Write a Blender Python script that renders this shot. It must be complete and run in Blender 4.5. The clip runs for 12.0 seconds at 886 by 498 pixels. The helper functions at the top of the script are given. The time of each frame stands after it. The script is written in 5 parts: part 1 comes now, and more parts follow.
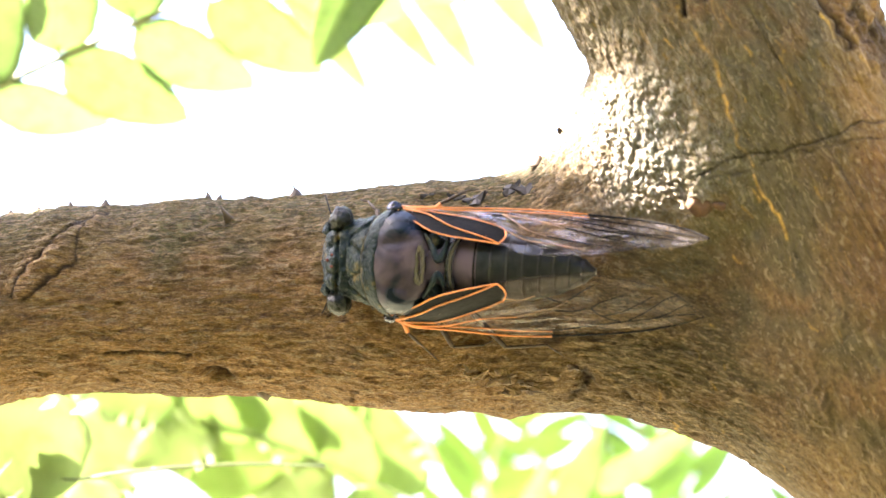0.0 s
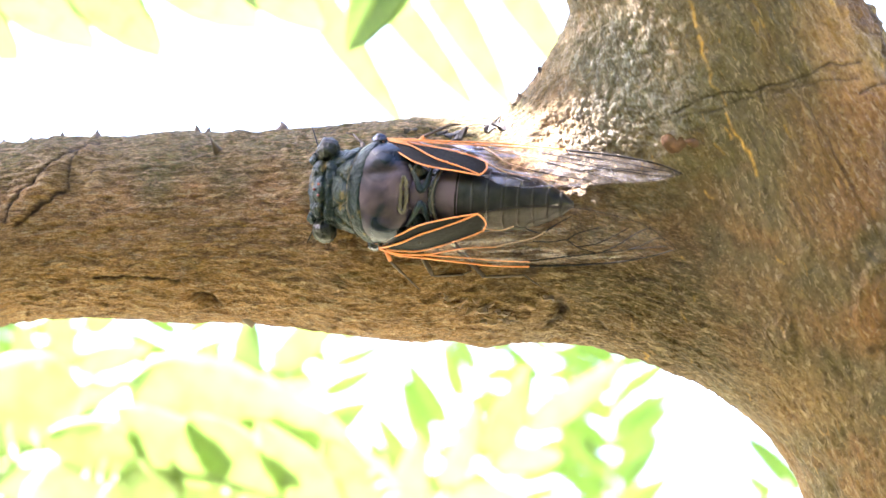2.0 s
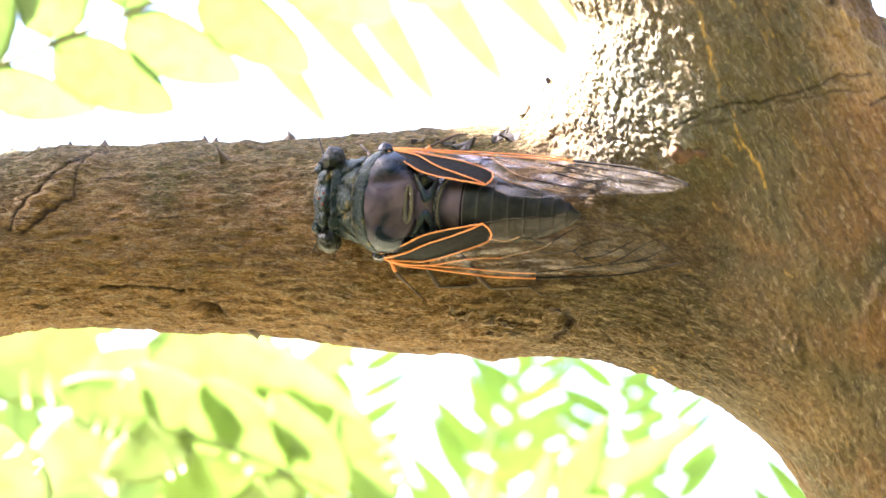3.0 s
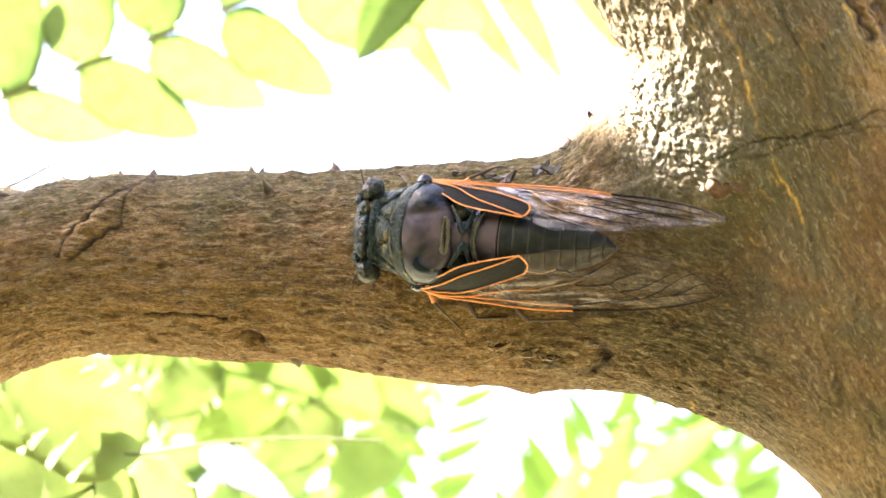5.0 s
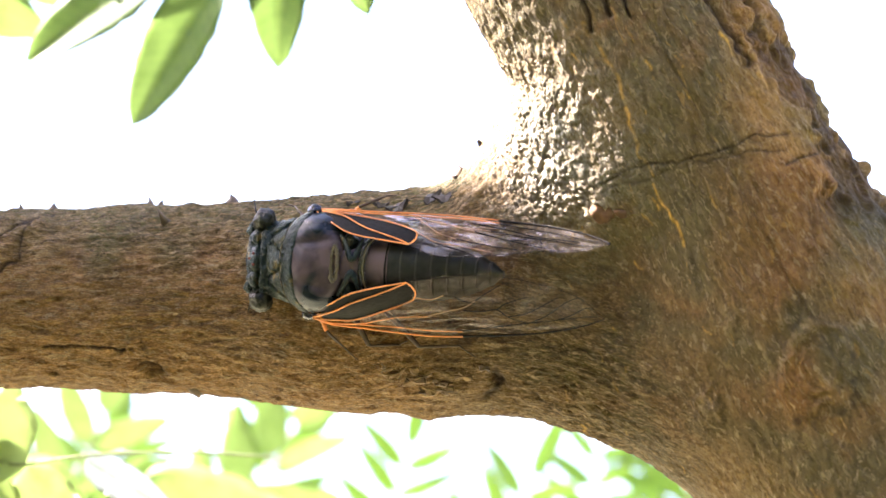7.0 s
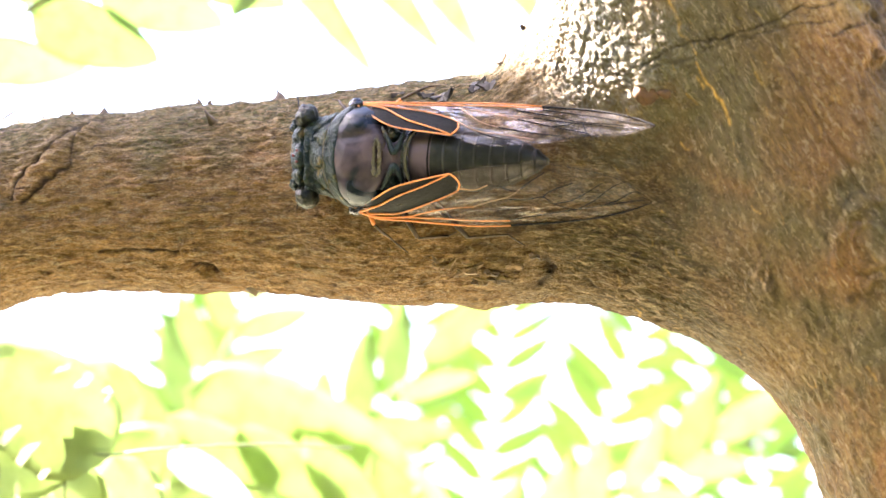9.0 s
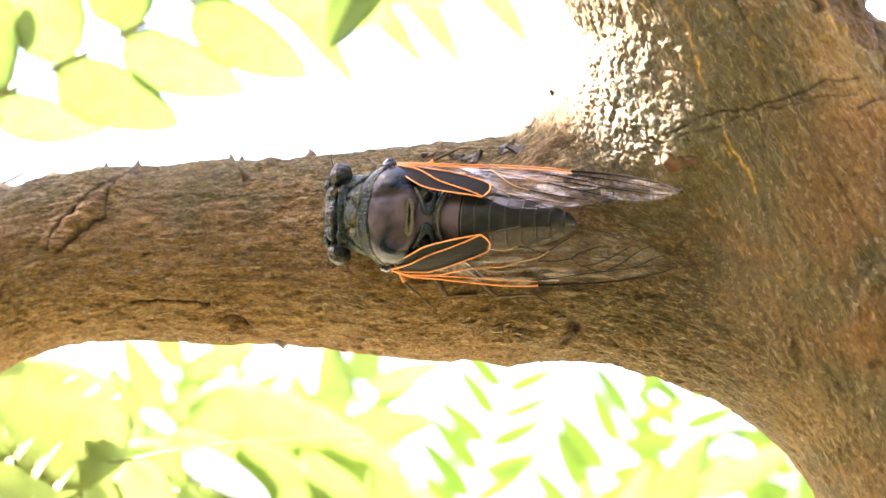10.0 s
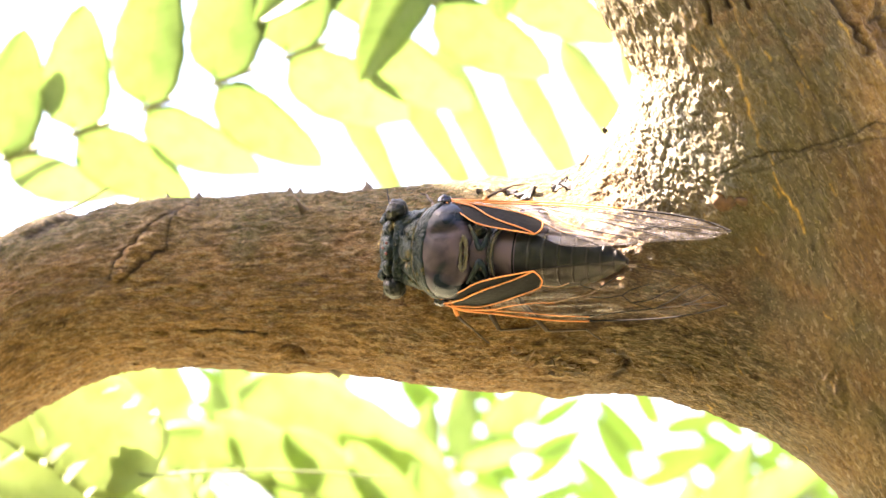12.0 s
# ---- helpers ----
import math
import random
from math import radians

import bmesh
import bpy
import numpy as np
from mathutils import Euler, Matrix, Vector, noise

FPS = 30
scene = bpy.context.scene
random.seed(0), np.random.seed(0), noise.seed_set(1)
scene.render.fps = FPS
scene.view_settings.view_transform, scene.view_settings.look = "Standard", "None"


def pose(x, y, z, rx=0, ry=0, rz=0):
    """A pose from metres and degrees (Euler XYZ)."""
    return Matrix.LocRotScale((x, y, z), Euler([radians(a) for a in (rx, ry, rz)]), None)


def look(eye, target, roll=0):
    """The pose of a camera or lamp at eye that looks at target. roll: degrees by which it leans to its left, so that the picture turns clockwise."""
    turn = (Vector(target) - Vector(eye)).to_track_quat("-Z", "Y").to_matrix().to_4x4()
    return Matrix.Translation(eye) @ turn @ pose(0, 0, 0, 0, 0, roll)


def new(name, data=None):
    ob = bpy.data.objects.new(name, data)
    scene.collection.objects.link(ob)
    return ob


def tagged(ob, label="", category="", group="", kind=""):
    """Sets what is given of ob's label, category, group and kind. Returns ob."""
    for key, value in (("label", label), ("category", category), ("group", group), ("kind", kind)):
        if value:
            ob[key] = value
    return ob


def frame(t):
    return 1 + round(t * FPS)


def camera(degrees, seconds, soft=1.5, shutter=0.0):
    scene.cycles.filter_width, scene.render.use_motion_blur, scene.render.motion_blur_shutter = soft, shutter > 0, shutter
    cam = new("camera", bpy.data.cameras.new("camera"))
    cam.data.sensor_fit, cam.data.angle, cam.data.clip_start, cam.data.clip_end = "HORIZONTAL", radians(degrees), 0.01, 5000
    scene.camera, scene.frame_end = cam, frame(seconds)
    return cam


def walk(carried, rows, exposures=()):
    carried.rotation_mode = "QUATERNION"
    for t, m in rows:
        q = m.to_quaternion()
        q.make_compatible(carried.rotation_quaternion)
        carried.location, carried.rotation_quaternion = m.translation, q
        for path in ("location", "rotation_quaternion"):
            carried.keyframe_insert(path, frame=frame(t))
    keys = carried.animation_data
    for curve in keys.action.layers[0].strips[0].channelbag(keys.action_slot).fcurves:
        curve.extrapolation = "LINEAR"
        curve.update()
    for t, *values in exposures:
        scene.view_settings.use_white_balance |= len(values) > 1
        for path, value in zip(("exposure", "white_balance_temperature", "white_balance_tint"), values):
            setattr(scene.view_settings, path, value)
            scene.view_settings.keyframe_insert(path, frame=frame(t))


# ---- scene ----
# one unit of the fork's space
MM = 0.00113
# The fork hangs about 1.9 m over the ground, and the camera looks up at it. F carries the fork's own space into the world.
F = pose(0, 0, 1.9, 15, 0, 0)
F_INV = F.inverted()

# ---- camera ----
# seconds; eye in fork units of the fork's space; yaw, pitch, roll in degrees
PATH = (
    (0.0, 2.69, -262.07, 6.13, 1.964, 0.250, -0.885),
    (0.5, 1.79, -265.25, 3.71, 1.882, 0.340, -0.455),
    (1.0, 1.00, -268.63, 4.28, 1.648, -0.482, 0.036),
    (1.5, 5.91, -267.88, 8.02, 1.105, -1.033, -0.160),
    (2.0, 0.37, -271.94, 0.47, 0.852, -0.754, 0.079),
    (2.5, 3.92, -272.67, -1.74, 1.857, -0.011, 0.358),
    (2.7, 3.64, -271.43, -1.54, 1.663, 0.044, 0.500),
    (4.3, 10.78, -267.82, -6.31, 4.010, 1.179, 1.037),
    (4.5, 11.58, -268.00, -3.65, 4.225, 0.990, 0.995),
    (5.0, 12.14, -270.57, -3.15, 4.740, 1.328, 1.330),
    (5.5, 7.21, -276.43, -8.45, 3.982, 1.586, 0.724),
    (6.0, 6.16, -278.44, -11.64, 3.156, 2.148, 0.444),
    (6.5, 16.43, -276.72, -13.54, 3.258, 2.729, 0.297),
    (7.0, 24.09, -273.22, -4.87, 3.700, 2.607, 0.486),
    (7.5, 28.02, -273.75, 3.02, 5.315, -0.668, -1.777),
    (7.7, 31.98, -271.12, 6.50, 6.930, -2.885, -2.455),
    (9.3, 34.33, -269.89, -4.34, 7.376, -0.842, -1.749),
    (9.5, 30.22, -271.49, -2.34, 7.127, -0.681, -1.509),
    (10.0, 28.49, -276.80, -0.96, 6.940, 0.221, -0.665),
    (10.5, 30.58, -276.82, 0.30, 7.593, -0.273, -0.383),
    (11.0, 24.55, -278.53, 4.23, 7.559, 0.154, 0.020),
    (11.5, 28.37, -278.83, 3.42, 8.181, 0.467, 0.283),
    (12.0, 29.72, -282.27, 3.62, 8.743, 0.422, -0.158),
)


def eye_pose(x, y, z, yaw, pitch, roll):
    return F @ pose(x * MM, y * MM, z * MM) @ pose(0, 0, 0, 0, 0, yaw) @ pose(0, 0, 0, 90 + pitch) @ pose(0, 0, 0, 0, 0, roll)


cam = camera(27.769, 12.0, soft=1.5)
cam.data.dof.use_dof = True
cam.data.dof.focus_distance = 0.318
cam.data.dof.aperture_fstop = 24.0
walk(cam, [(r[0], eye_pose(*r[1:])) for r in PATH], exposures=[(0.0, 4.75, 6550, 22), (0.9, 4.75, 6450, 22), (1.4, 5.00, 6000, 24), (2.2, 5.00, 6050, 24), (2.7, 4.78, 6250, 23), (4.3, 4.73, 6800, 19), (5.0, 4.73, 6800, 19), (5.4, 5.10, 6100, 23), (6.0, 4.78, 6300, 24), (6.8, 4.33, 6450, 25), (7.7, 4.40, 6450, 25), (9.3, 4.95, 6350, 25), (10.5, 4.63, 7500, 27), (12.0, 4.66, 7300, 26)])

# ---- daylight ----
SUN = Vector((-0.65, 0.14, 0.75)).normalized()      # towards the sun, in the fork's space
SUN_W = (F.to_3x3() @ SUN).normalized()
world = bpy.data.worlds.new("sky")
scene.world = world
world.use_nodes = True
wn, wl = world.node_tree.nodes, world.node_tree.links
sky = wn.new("ShaderNodeTexSky")
sky.sky_type, sky.sun_disc = "NISHITA", False
sky.sun_elevation = math.asin(SUN_W.z)
sky.sun_rotation = math.atan2(SUN_W.x, SUN_W.y)
sky.air_density, sky.dust_density, sky.ozone_density = 1.0, 3.0, 1.0
wl.new(sky.outputs[0], wn["Background"].inputs[0])
wn["Background"].inputs[1].default_value = 0.056
sun_data = bpy.data.lights.new("sun", "SUN")
sun_data.energy, sun_data.angle, sun_data.color = 5.0, radians(0.6), (1.0, 0.97, 0.91)
sun = new("sun", sun_data)
sun.matrix_world = look(SUN_W * 6 + Vector((0, 0, 1.9)), (0, 0, 1.9))


# ---- materials ----
def material(name):
    m = bpy.data.materials.new(name)
    m.use_nodes = True
    return m, m.node_tree.nodes, m.node_tree.links, m.node_tree.nodes["Principled BSDF"]


def ramp(n, stops, mode="LINEAR"):
    r = n.new("ShaderNodeValToRGB")
    r.color_ramp.interpolation = mode
    while len(r.color_ramp.elements) < len(stops):
        r.color_ramp.elements.new(0.5)
    for e, (p, c) in zip(r.color_ramp.elements, stops):
        e.position, e.color = p, (*c, 1.0) if len(c) == 3 else c
    return r


def noise_tex(n, l, vec, scale, detail=5.0, rough=0.55, dist=0.0):
    t = n.new("ShaderNodeTexNoise")
    t.inputs["Scale"].default_value, t.inputs["Detail"].default_value = scale, detail
    t.inputs["Roughness"].default_value, t.inputs["Distortion"].default_value = rough, dist
    if vec is not None:
        l.new(vec, t.inputs["Vector"])
    return t.outputs["Fac"]


def mix(n, l, kind, a, b, fac, blend="MIX"):
    """A Mix node of kind FLOAT, VECTOR or RGBA; each input a socket or a value."""
    m = n.new("ShaderNodeMix")
    m.data_type, m.blend_type = kind, blend
    k = {"FLOAT": (0, 2, 3, 0), "VECTOR": (0, 4, 5, 1), "RGBA": (0, 6, 7, 2)}[kind]
    for i, v in zip(k[:3], (fac, a, b)):
        if isinstance(v, bpy.types.NodeSocket):
            l.new(v, m.inputs[i])
        else:
            m.inputs[i].default_value = (*v, 1.0) if kind == "RGBA" and isinstance(v, tuple) and len(v) == 3 else v
    return m.outputs[k[3]]


def maths(n, l, op, a, b=0.0, c=0.0, clamp=False):
    m = n.new("ShaderNodeMath")
    m.operation, m.use_clamp = op, clamp
    for i, v in enumerate((a, b, c)):
        if isinstance(v, bpy.types.NodeSocket):
            l.new(v, m.inputs[i])
        else:
            m.inputs[i].default_value = v
    return m.outputs[0]


def bump(n, l, height, bsdf, strength, distance):
    b = n.new("ShaderNodeBump")
    b.inputs["Strength"].default_value, b.inputs["Distance"].default_value = strength, distance
    l.new(height, b.inputs["Height"])
    l.new(b.outputs[0], bsdf.inputs["Normal"])
    return b


def plain(name, color, rough=0.5, metal=0.0, vary=0.15, scale=400.0, coat=0.0, relief=0.0):
    """A simple surface with a little mottling."""
    m, n, l, b = material(name)
    tc = n.new("ShaderNodeTexCoord")
    f = noise_tex(n, l, tc.outputs["Object"], scale, 4)
    dark = tuple(c * (1 - vary) for c in color)
    light = tuple(min(1, c * (1 + vary)) for c in color)
    r = ramp(n, [(0.3, dark), (0.7, light)])
    l.new(f, r.inputs[0])
    l.new(r.outputs[0], b.inputs["Base Color"])
    b.inputs["Roughness"].default_value, b.inputs["Metallic"].default_value = rough, metal
    b.inputs["Coat Weight"].default_value = coat
    if relief:
        bump(n, l, f, b, 0.6, relief)
    return m


def bark_material(flowing):
    """Brown bark. With flowing, grain follows the coordinates flow_a (branch) and flow_b (trunk), joined by flow_mix."""
    m, n, l, b = material("bark" if flowing else "bark_far")

    def layer(vec, k, wide=1.0):
        def stretched(sx, sy, off):
            mp = n.new("ShaderNodeMapping")
            mp.inputs["Scale"].default_value = (sx * wide, sy, 1.0)
            mp.inputs["Location"].default_value = (off + k, off * 0.7, k)
            l.new(vec, mp.inputs["Vector"])
            return mp.outputs[0]
        grain = noise_tex(n, l, stretched(0.17, 0.66, 3.1), 1.0, 7, 0.70, 0.7)
        fibre = noise_tex(n, l, stretched(0.46, 1.8, 9.7), 1.0, 6, 0.70, 0.8)
        fleck = noise_tex(n, l, stretched(0.30, 1.25, 17.3), 1.0, 5, 0.65, 0.9)
        lines = noise_tex(n, l, stretched(0.10, 0.58, 27.9), 1.0, 5, 0.6, 1.1)
        gold = noise_tex(n, l, stretched(0.11, 0.55, 41.0), 1.0, 4, 0.55, 1.2)
        return grain, fibre, fleck, lines, gold

    if flowing:
        at = []
        for name in ("flow_a", "flow_b", "flow_mix", "scar", "moss", "gold", "tone", "grey_glare", "rust"):
            a = n.new("ShaderNodeAttribute")
            a.attribute_name = name
            at.append(a)
        la, lb = layer(at[0].outputs["Vector"], 0.0), layer(at[1].outputs["Vector"], 31.0, 1.9)
        g, f, s, k, o = (mix(n, l, "FLOAT", x, y, at[2].outputs["Fac"]) for x, y in zip(la, lb))
        tone, scar, moss = at[6].outputs["Fac"], at[3].outputs["Fac"], at[4].outputs["Fac"]
    else:
        tc = n.new("ShaderNodeTexCoord")
        mp = n.new("ShaderNodeMapping")
        mp.inputs["Scale"].default_value = (300, 300, 1000)
        l.new(tc.outputs["Object"], mp.inputs["Vector"])
        g, f, s, k, o = layer(mp.outputs[0], 0.0)
        tone, scar, moss = g, 0.0, 0.0
    tc = n.new("ShaderNodeTexCoord")
    big = noise_tex(n, l, tc.outputs["Object"], 42.0, 4, 0.6)
    mid = noise_tex(n, l, tc.outputs["Object"], 190.0, 4, 0.6)
    fine = noise_tex(n, l, tc.outputs["Object"], 1100.0, 4, 0.6)
    body = maths(n, l, "ADD", maths(n, l, "MULTIPLY", g, 0.45), maths(n, l, "ADD", maths(n, l, "MULTIPLY", f, 0.40), maths(n, l, "MULTIPLY", mid, 0.15)))
    if flowing:     # the trunk's skin is smoother than the branch's
        body = mix(n, l, "FLOAT", body, maths(n, l, "MULTIPLY_ADD", body, 0.5, 0.248), maths(n, l, "MULTIPLY", at[2].outputs["Fac"], 0.9))
    base = ramp(n, [(0.35, (0.055, 0.023, 0.006)), (0.44, (0.215, 0.105, 0.031)), (0.53, (0.41, 0.222, 0.070)), (0.64, (0.66, 0.45, 0.22))])
    l.new(body, base.inputs[0])
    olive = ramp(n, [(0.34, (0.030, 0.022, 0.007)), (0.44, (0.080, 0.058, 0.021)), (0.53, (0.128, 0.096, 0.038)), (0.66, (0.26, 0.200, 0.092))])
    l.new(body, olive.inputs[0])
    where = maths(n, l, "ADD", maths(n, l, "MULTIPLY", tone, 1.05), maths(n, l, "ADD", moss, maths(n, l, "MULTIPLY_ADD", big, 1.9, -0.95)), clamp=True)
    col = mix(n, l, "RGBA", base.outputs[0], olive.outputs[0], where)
    if flowing:
        green = ramp(n, [(0.35, (0.026, 0.025, 0.006)), (0.50, (0.105, 0.098, 0.026)), (0.66, (0.27, 0.245, 0.085))])
        l.new(body, green.inputs[0])
        iron = ramp(n, [(0.36, (0.05, 0.018, 0.005)), (0.48, (0.20, 0.080, 0.018)), (0.62, (0.44, 0.21, 0.05))])
        l.new(body, iron.inputs[0])
        col = mix(n, l, "RGBA", col, iron.outputs[0], maths(n, l, "MULTIPLY", at[8].outputs["Fac"], 0.55, clamp=True))
        col = mix(n, l, "RGBA", col, green.outputs[0], maths(n, l, "MULTIPLY", moss, 1.4, clamp=True))
    # pale tan flecks and golden streaks
    spots = ramp(n, [(0.555, (0, 0, 0)), (0.60, (1, 1, 1))])
    l.new(s, spots.inputs[0])
    col = mix(n, l, "RGBA", col, (0.50, 0.37, 0.20), maths(n, l, "MULTIPLY", spots.outputs[0], maths(n, l, "MULTIPLY_ADD", at[2].outputs["Fac"], -0.42, 0.72) if flowing else 0.6))
    streak = ramp(n, [(0.64, (0, 0, 0)), (0.68, (1, 1, 1))])
    l.new(o, streak.inputs[0])
    col = mix(n, l, "RGBA", col, (0.50, 0.28, 0.07), maths(n, l, "MULTIPLY", streak.outputs[0], maths(n, l, "MULTIPLY_ADD", tone, 0.15, 0.15)))
    if flowing:     # small plates, parted by fine breaks
        mp = n.new("ShaderNodeMapping")
        mp.inputs["Scale"].default_value = (0.30, 1.0, 1.0)
        wob = n.new("ShaderNodeVectorMath")
        wob.operation = "ADD"
        l.new(at[0].outputs["Vector"], wob.inputs[0])
        cmb = n.new("ShaderNodeCombineXYZ")
        l.new(maths(n, l, "MULTIPLY_ADD", f, 3.0, -1.5), cmb.inputs[0])
        l.new(maths(n, l, "MULTIPLY_ADD", g, 2.0, -1.0), cmb.inputs[1])
        l.new(cmb.outputs[0], wob.inputs[1])
        l.new(wob.outputs[0], mp.inputs["Vector"])
        cell = n.new("ShaderNodeTexVoronoi")
        cell.feature = "DISTANCE_TO_EDGE"
        l.new(mp.outputs[0], cell.inputs["Vector"])
        gap = ramp(n, [(0.0, (1, 1, 1)), (0.15, (0, 0, 0))])
        l.new(cell.outputs["Distance"], gap.inputs[0])
        gap = maths(n, l, "MULTIPLY", gap.outputs[0], maths(n, l, "MULTIPLY_ADD", at[2].outputs["Fac"], -0.9, 0.9, clamp=True))
        tint = n.new("ShaderNodeTexVoronoi")
        l.new(mp.outputs[0], tint.inputs["Vector"])
        shade = n.new("ShaderNodeSeparateColor")
        l.new(tint.outputs["Color"], shade.inputs[0])
        tile = maths(n, l, "MULTIPLY", shade.outputs[0], maths(n, l, "MULTIPLY_ADD", at[2].outputs["Fac"], -0.8, 1.0, clamp=True))
        col = mix(n, l, "RGBA", col, (0.52, 0.33, 0.155), maths(n, l, "MULTIPLY", maths(n, l, "POWER", tile, 2.2), 0.62, clamp=True))
        col = mix(n, l, "RGBA", col, (0.05, 0.024, 0.008), maths(n, l, "MULTIPLY", gap, 0.7))
    # thin dark cracks where the ridged noise crosses its middle
    ridge = maths(n, l, "ABSOLUTE", maths(n, l, "SUBTRACT", k, 0.5))
    crack = ramp(n, [(0.0, (1, 1, 1)), (0.028, (0, 0, 0))])
    l.new(ridge, crack.inputs[0])
    keep = ramp(n, [(0.44, (0, 0, 0)), (0.56, (1, 1, 1))])
    l.new(mid, keep.inputs[0])
    dark = maths(n, l, "MULTIPLY", crack.outputs[0], keep.outputs[0])
    if flowing:
        dark = maths(n, l, "MULTIPLY", dark, maths(n, l, "MULTIPLY_ADD", at[2].outputs["Fac"], -0.7, 1.0))
    col = mix(n, l, "RGBA", col, (0.030, 0.015, 0.006), maths(n, l, "MULTIPLY", dark, 0.7))
    pores = ramp(n, [(0.34, (0.50, 0.44, 0.38)), (0.48, (1, 1, 1))])
    l.new(fine, pores.inputs[0])
    col = mix(n, l, "RGBA", col, pores.outputs[0], 0.6, "MULTIPLY")
    if flowing:
        # lichen grey; its near-white end paints extra sun glare into the colour
        pale = ramp(n, [(0.36, (0.06, 0.052, 0.032)), (0.48, (0.26, 0.235, 0.165)), (0.60, (0.78, 0.76, 0.68))])
        l.new(body, pale.inputs[0])
        col = mix(n, l, "RGBA", col, pale.outputs[0], at[7].outputs["Fac"])
        col = mix(n, l, "RGBA", col, (0.72, 0.40, 0.07), maths(n, l, "MULTIPLY", at[5].outputs["Fac"], maths(n, l, "MULTIPLY_ADD", fine, 2.4, -0.5, clamp=True), clamp=True))
        # scars and pits darken here, and so does the insect's painted shade
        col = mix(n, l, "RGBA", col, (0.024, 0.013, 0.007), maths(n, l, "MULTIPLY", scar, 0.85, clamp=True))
    l.new(col, b.inputs["Base Color"])
    b.inputs["Roughness"].default_value = 0.66
    b.inputs["Specular IOR Level"].default_value = 0.18
    height = maths(n, l, "ADD", maths(n, l, "MULTIPLY", body, 1.6), maths(n, l, "SUBTRACT", maths(n, l, "ADD", maths(n, l, "MULTIPLY", spots.outputs[0], 0.12), maths(n, l, "MULTIPLY", fine, 0.22)), maths(n, l, "MULTIPLY", dark, 0.35)))
    if flowing:
        height = maths(n, l, "ADD", height, maths(n, l, "SUBTRACT", maths(n, l, "MULTIPLY", tile, 0.22), maths(n, l, "MULTIPLY", gap, 0.30)))
    bump(n, l, height, b, 1.0, 0.0015)
    return m


def leaf_material(name, dark, light, through_light, share=0.62):
    m, n, l, b = material(name)
    tc = n.new("ShaderNodeTexCoord")
    info = n.new("ShaderNodeObjectInfo")
    f = noise_tex(n, l, tc.outputs["Object"], 90.0, 3)
    both = maths(n, l, "ADD", maths(n, l, "MULTIPLY", f, 0.6), maths(n, l, "MULTIPLY", info.outputs["Random"], 0.45))
    r = ramp(n, [(0.25, dark), (0.8, light)])
    l.new(both, r.inputs[0])
    # midrib and side veins
    xyz = n.new("ShaderNodeSeparateXYZ")
    l.new(tc.outputs["Object"], xyz.inputs[0])
    off = maths(n, l, "ABSOLUTE", xyz.outputs[1])
    wave = maths(n, l, "SINE", maths(n, l, "MULTIPLY", maths(n, l, "SUBTRACT", xyz.outputs[0], maths(n, l, "MULTIPLY", off, 0.75)), 1150.0))
    rib = ramp(n, [(0.90, (0, 0, 0)), (0.99, (1, 1, 1))])
    l.new(maths(n, l, "MULTIPLY_ADD", wave, 0.5, 0.5), rib.inputs[0])
    mid = maths(n, l, "LESS_THAN", off, 0.00045)
    vein = maths(n, l, "MAXIMUM", maths(n, l, "MULTIPLY", rib.outputs[0], 0.5), mid)
    skin = mix(n, l, "RGBA", r.outputs[0], (0.25, 0.30, 0.10), maths(n, l, "MULTIPLY", vein, 0.6))
    l.new(skin, b.inputs["Base Color"])
    b.inputs["Roughness"].default_value = 0.42
    t = n.new("ShaderNodeBsdfTranslucent")
    lit = mix(n, l, "RGBA", skin, through_light, 0.75)
    dull = maths(n, l, "MULTIPLY_ADD", f, 0.9, 0.5, clamp=True)
    l.new(mix(n, l, "RGBA", (0.10, 0.16, 0.03), lit, dull), t.inputs["Color"])
    s = n.new("ShaderNodeMixShader")
    s.inputs[0].default_value = share
    l.new(b.outputs[0], s.inputs[1])
    l.new(t.outputs[0], s.inputs[2])
    l.new(s.outputs[0], n["Material Output"].inputs["Surface"])
    return m


BARK = bark_material(True)
BARK_FAR = bark_material(False)
LEAF = leaf_material("leaf_green", (0.05, 0.09, 0.028), (0.10, 0.145, 0.055), (0.40, 0.50, 0.24))
FERN = leaf_material("leaf_fern", (0.035, 0.075, 0.018), (0.08, 0.125, 0.036), (0.28, 0.40, 0.12), 0.6)
HEDGE = leaf_material("hedge_green", (0.05, 0.07, 0.02), (0.13, 0.15, 0.05), (0.3, 0.33, 0.08))
STALK = plain("stalk_green", (0.12, 0.14, 0.05), 0.6)
THORN = plain("thorn_brown", (0.10, 0.065, 0.035), 0.6)
SHELL = plain("shell_black", (0.016, 0.017, 0.016), 0.28, vary=0.4, scale=900, coat=0.3)
ORANGE = plain("vein_orange", (0.62, 0.20, 0.035), 0.45)
GRASS = plain("dry_ground", (0.185, 0.18, 0.10), 0.9, vary=0.5, scale=6)


# ---- mesh helpers ----
def link_mesh(name, verts, faces, mat, parent=None, label="", smooth=True):
    """One mesh object from points in fork units."""
    me = bpy.data.meshes.new(name)
    me.from_pydata((np.asarray(verts, float) * MM).tolist(), [], np.asarray(faces).tolist() if isinstance(faces, np.ndarray) else faces)
    me.materials.append(mat)
    if smooth:
        me.polygons.foreach_set("use_smooth", [True] * len(me.polygons))
    me.update()
    ob = new(name, me)
    if parent is not None:
        ob.parent = parent
    if label:
        tagged(ob, label)
    return ob


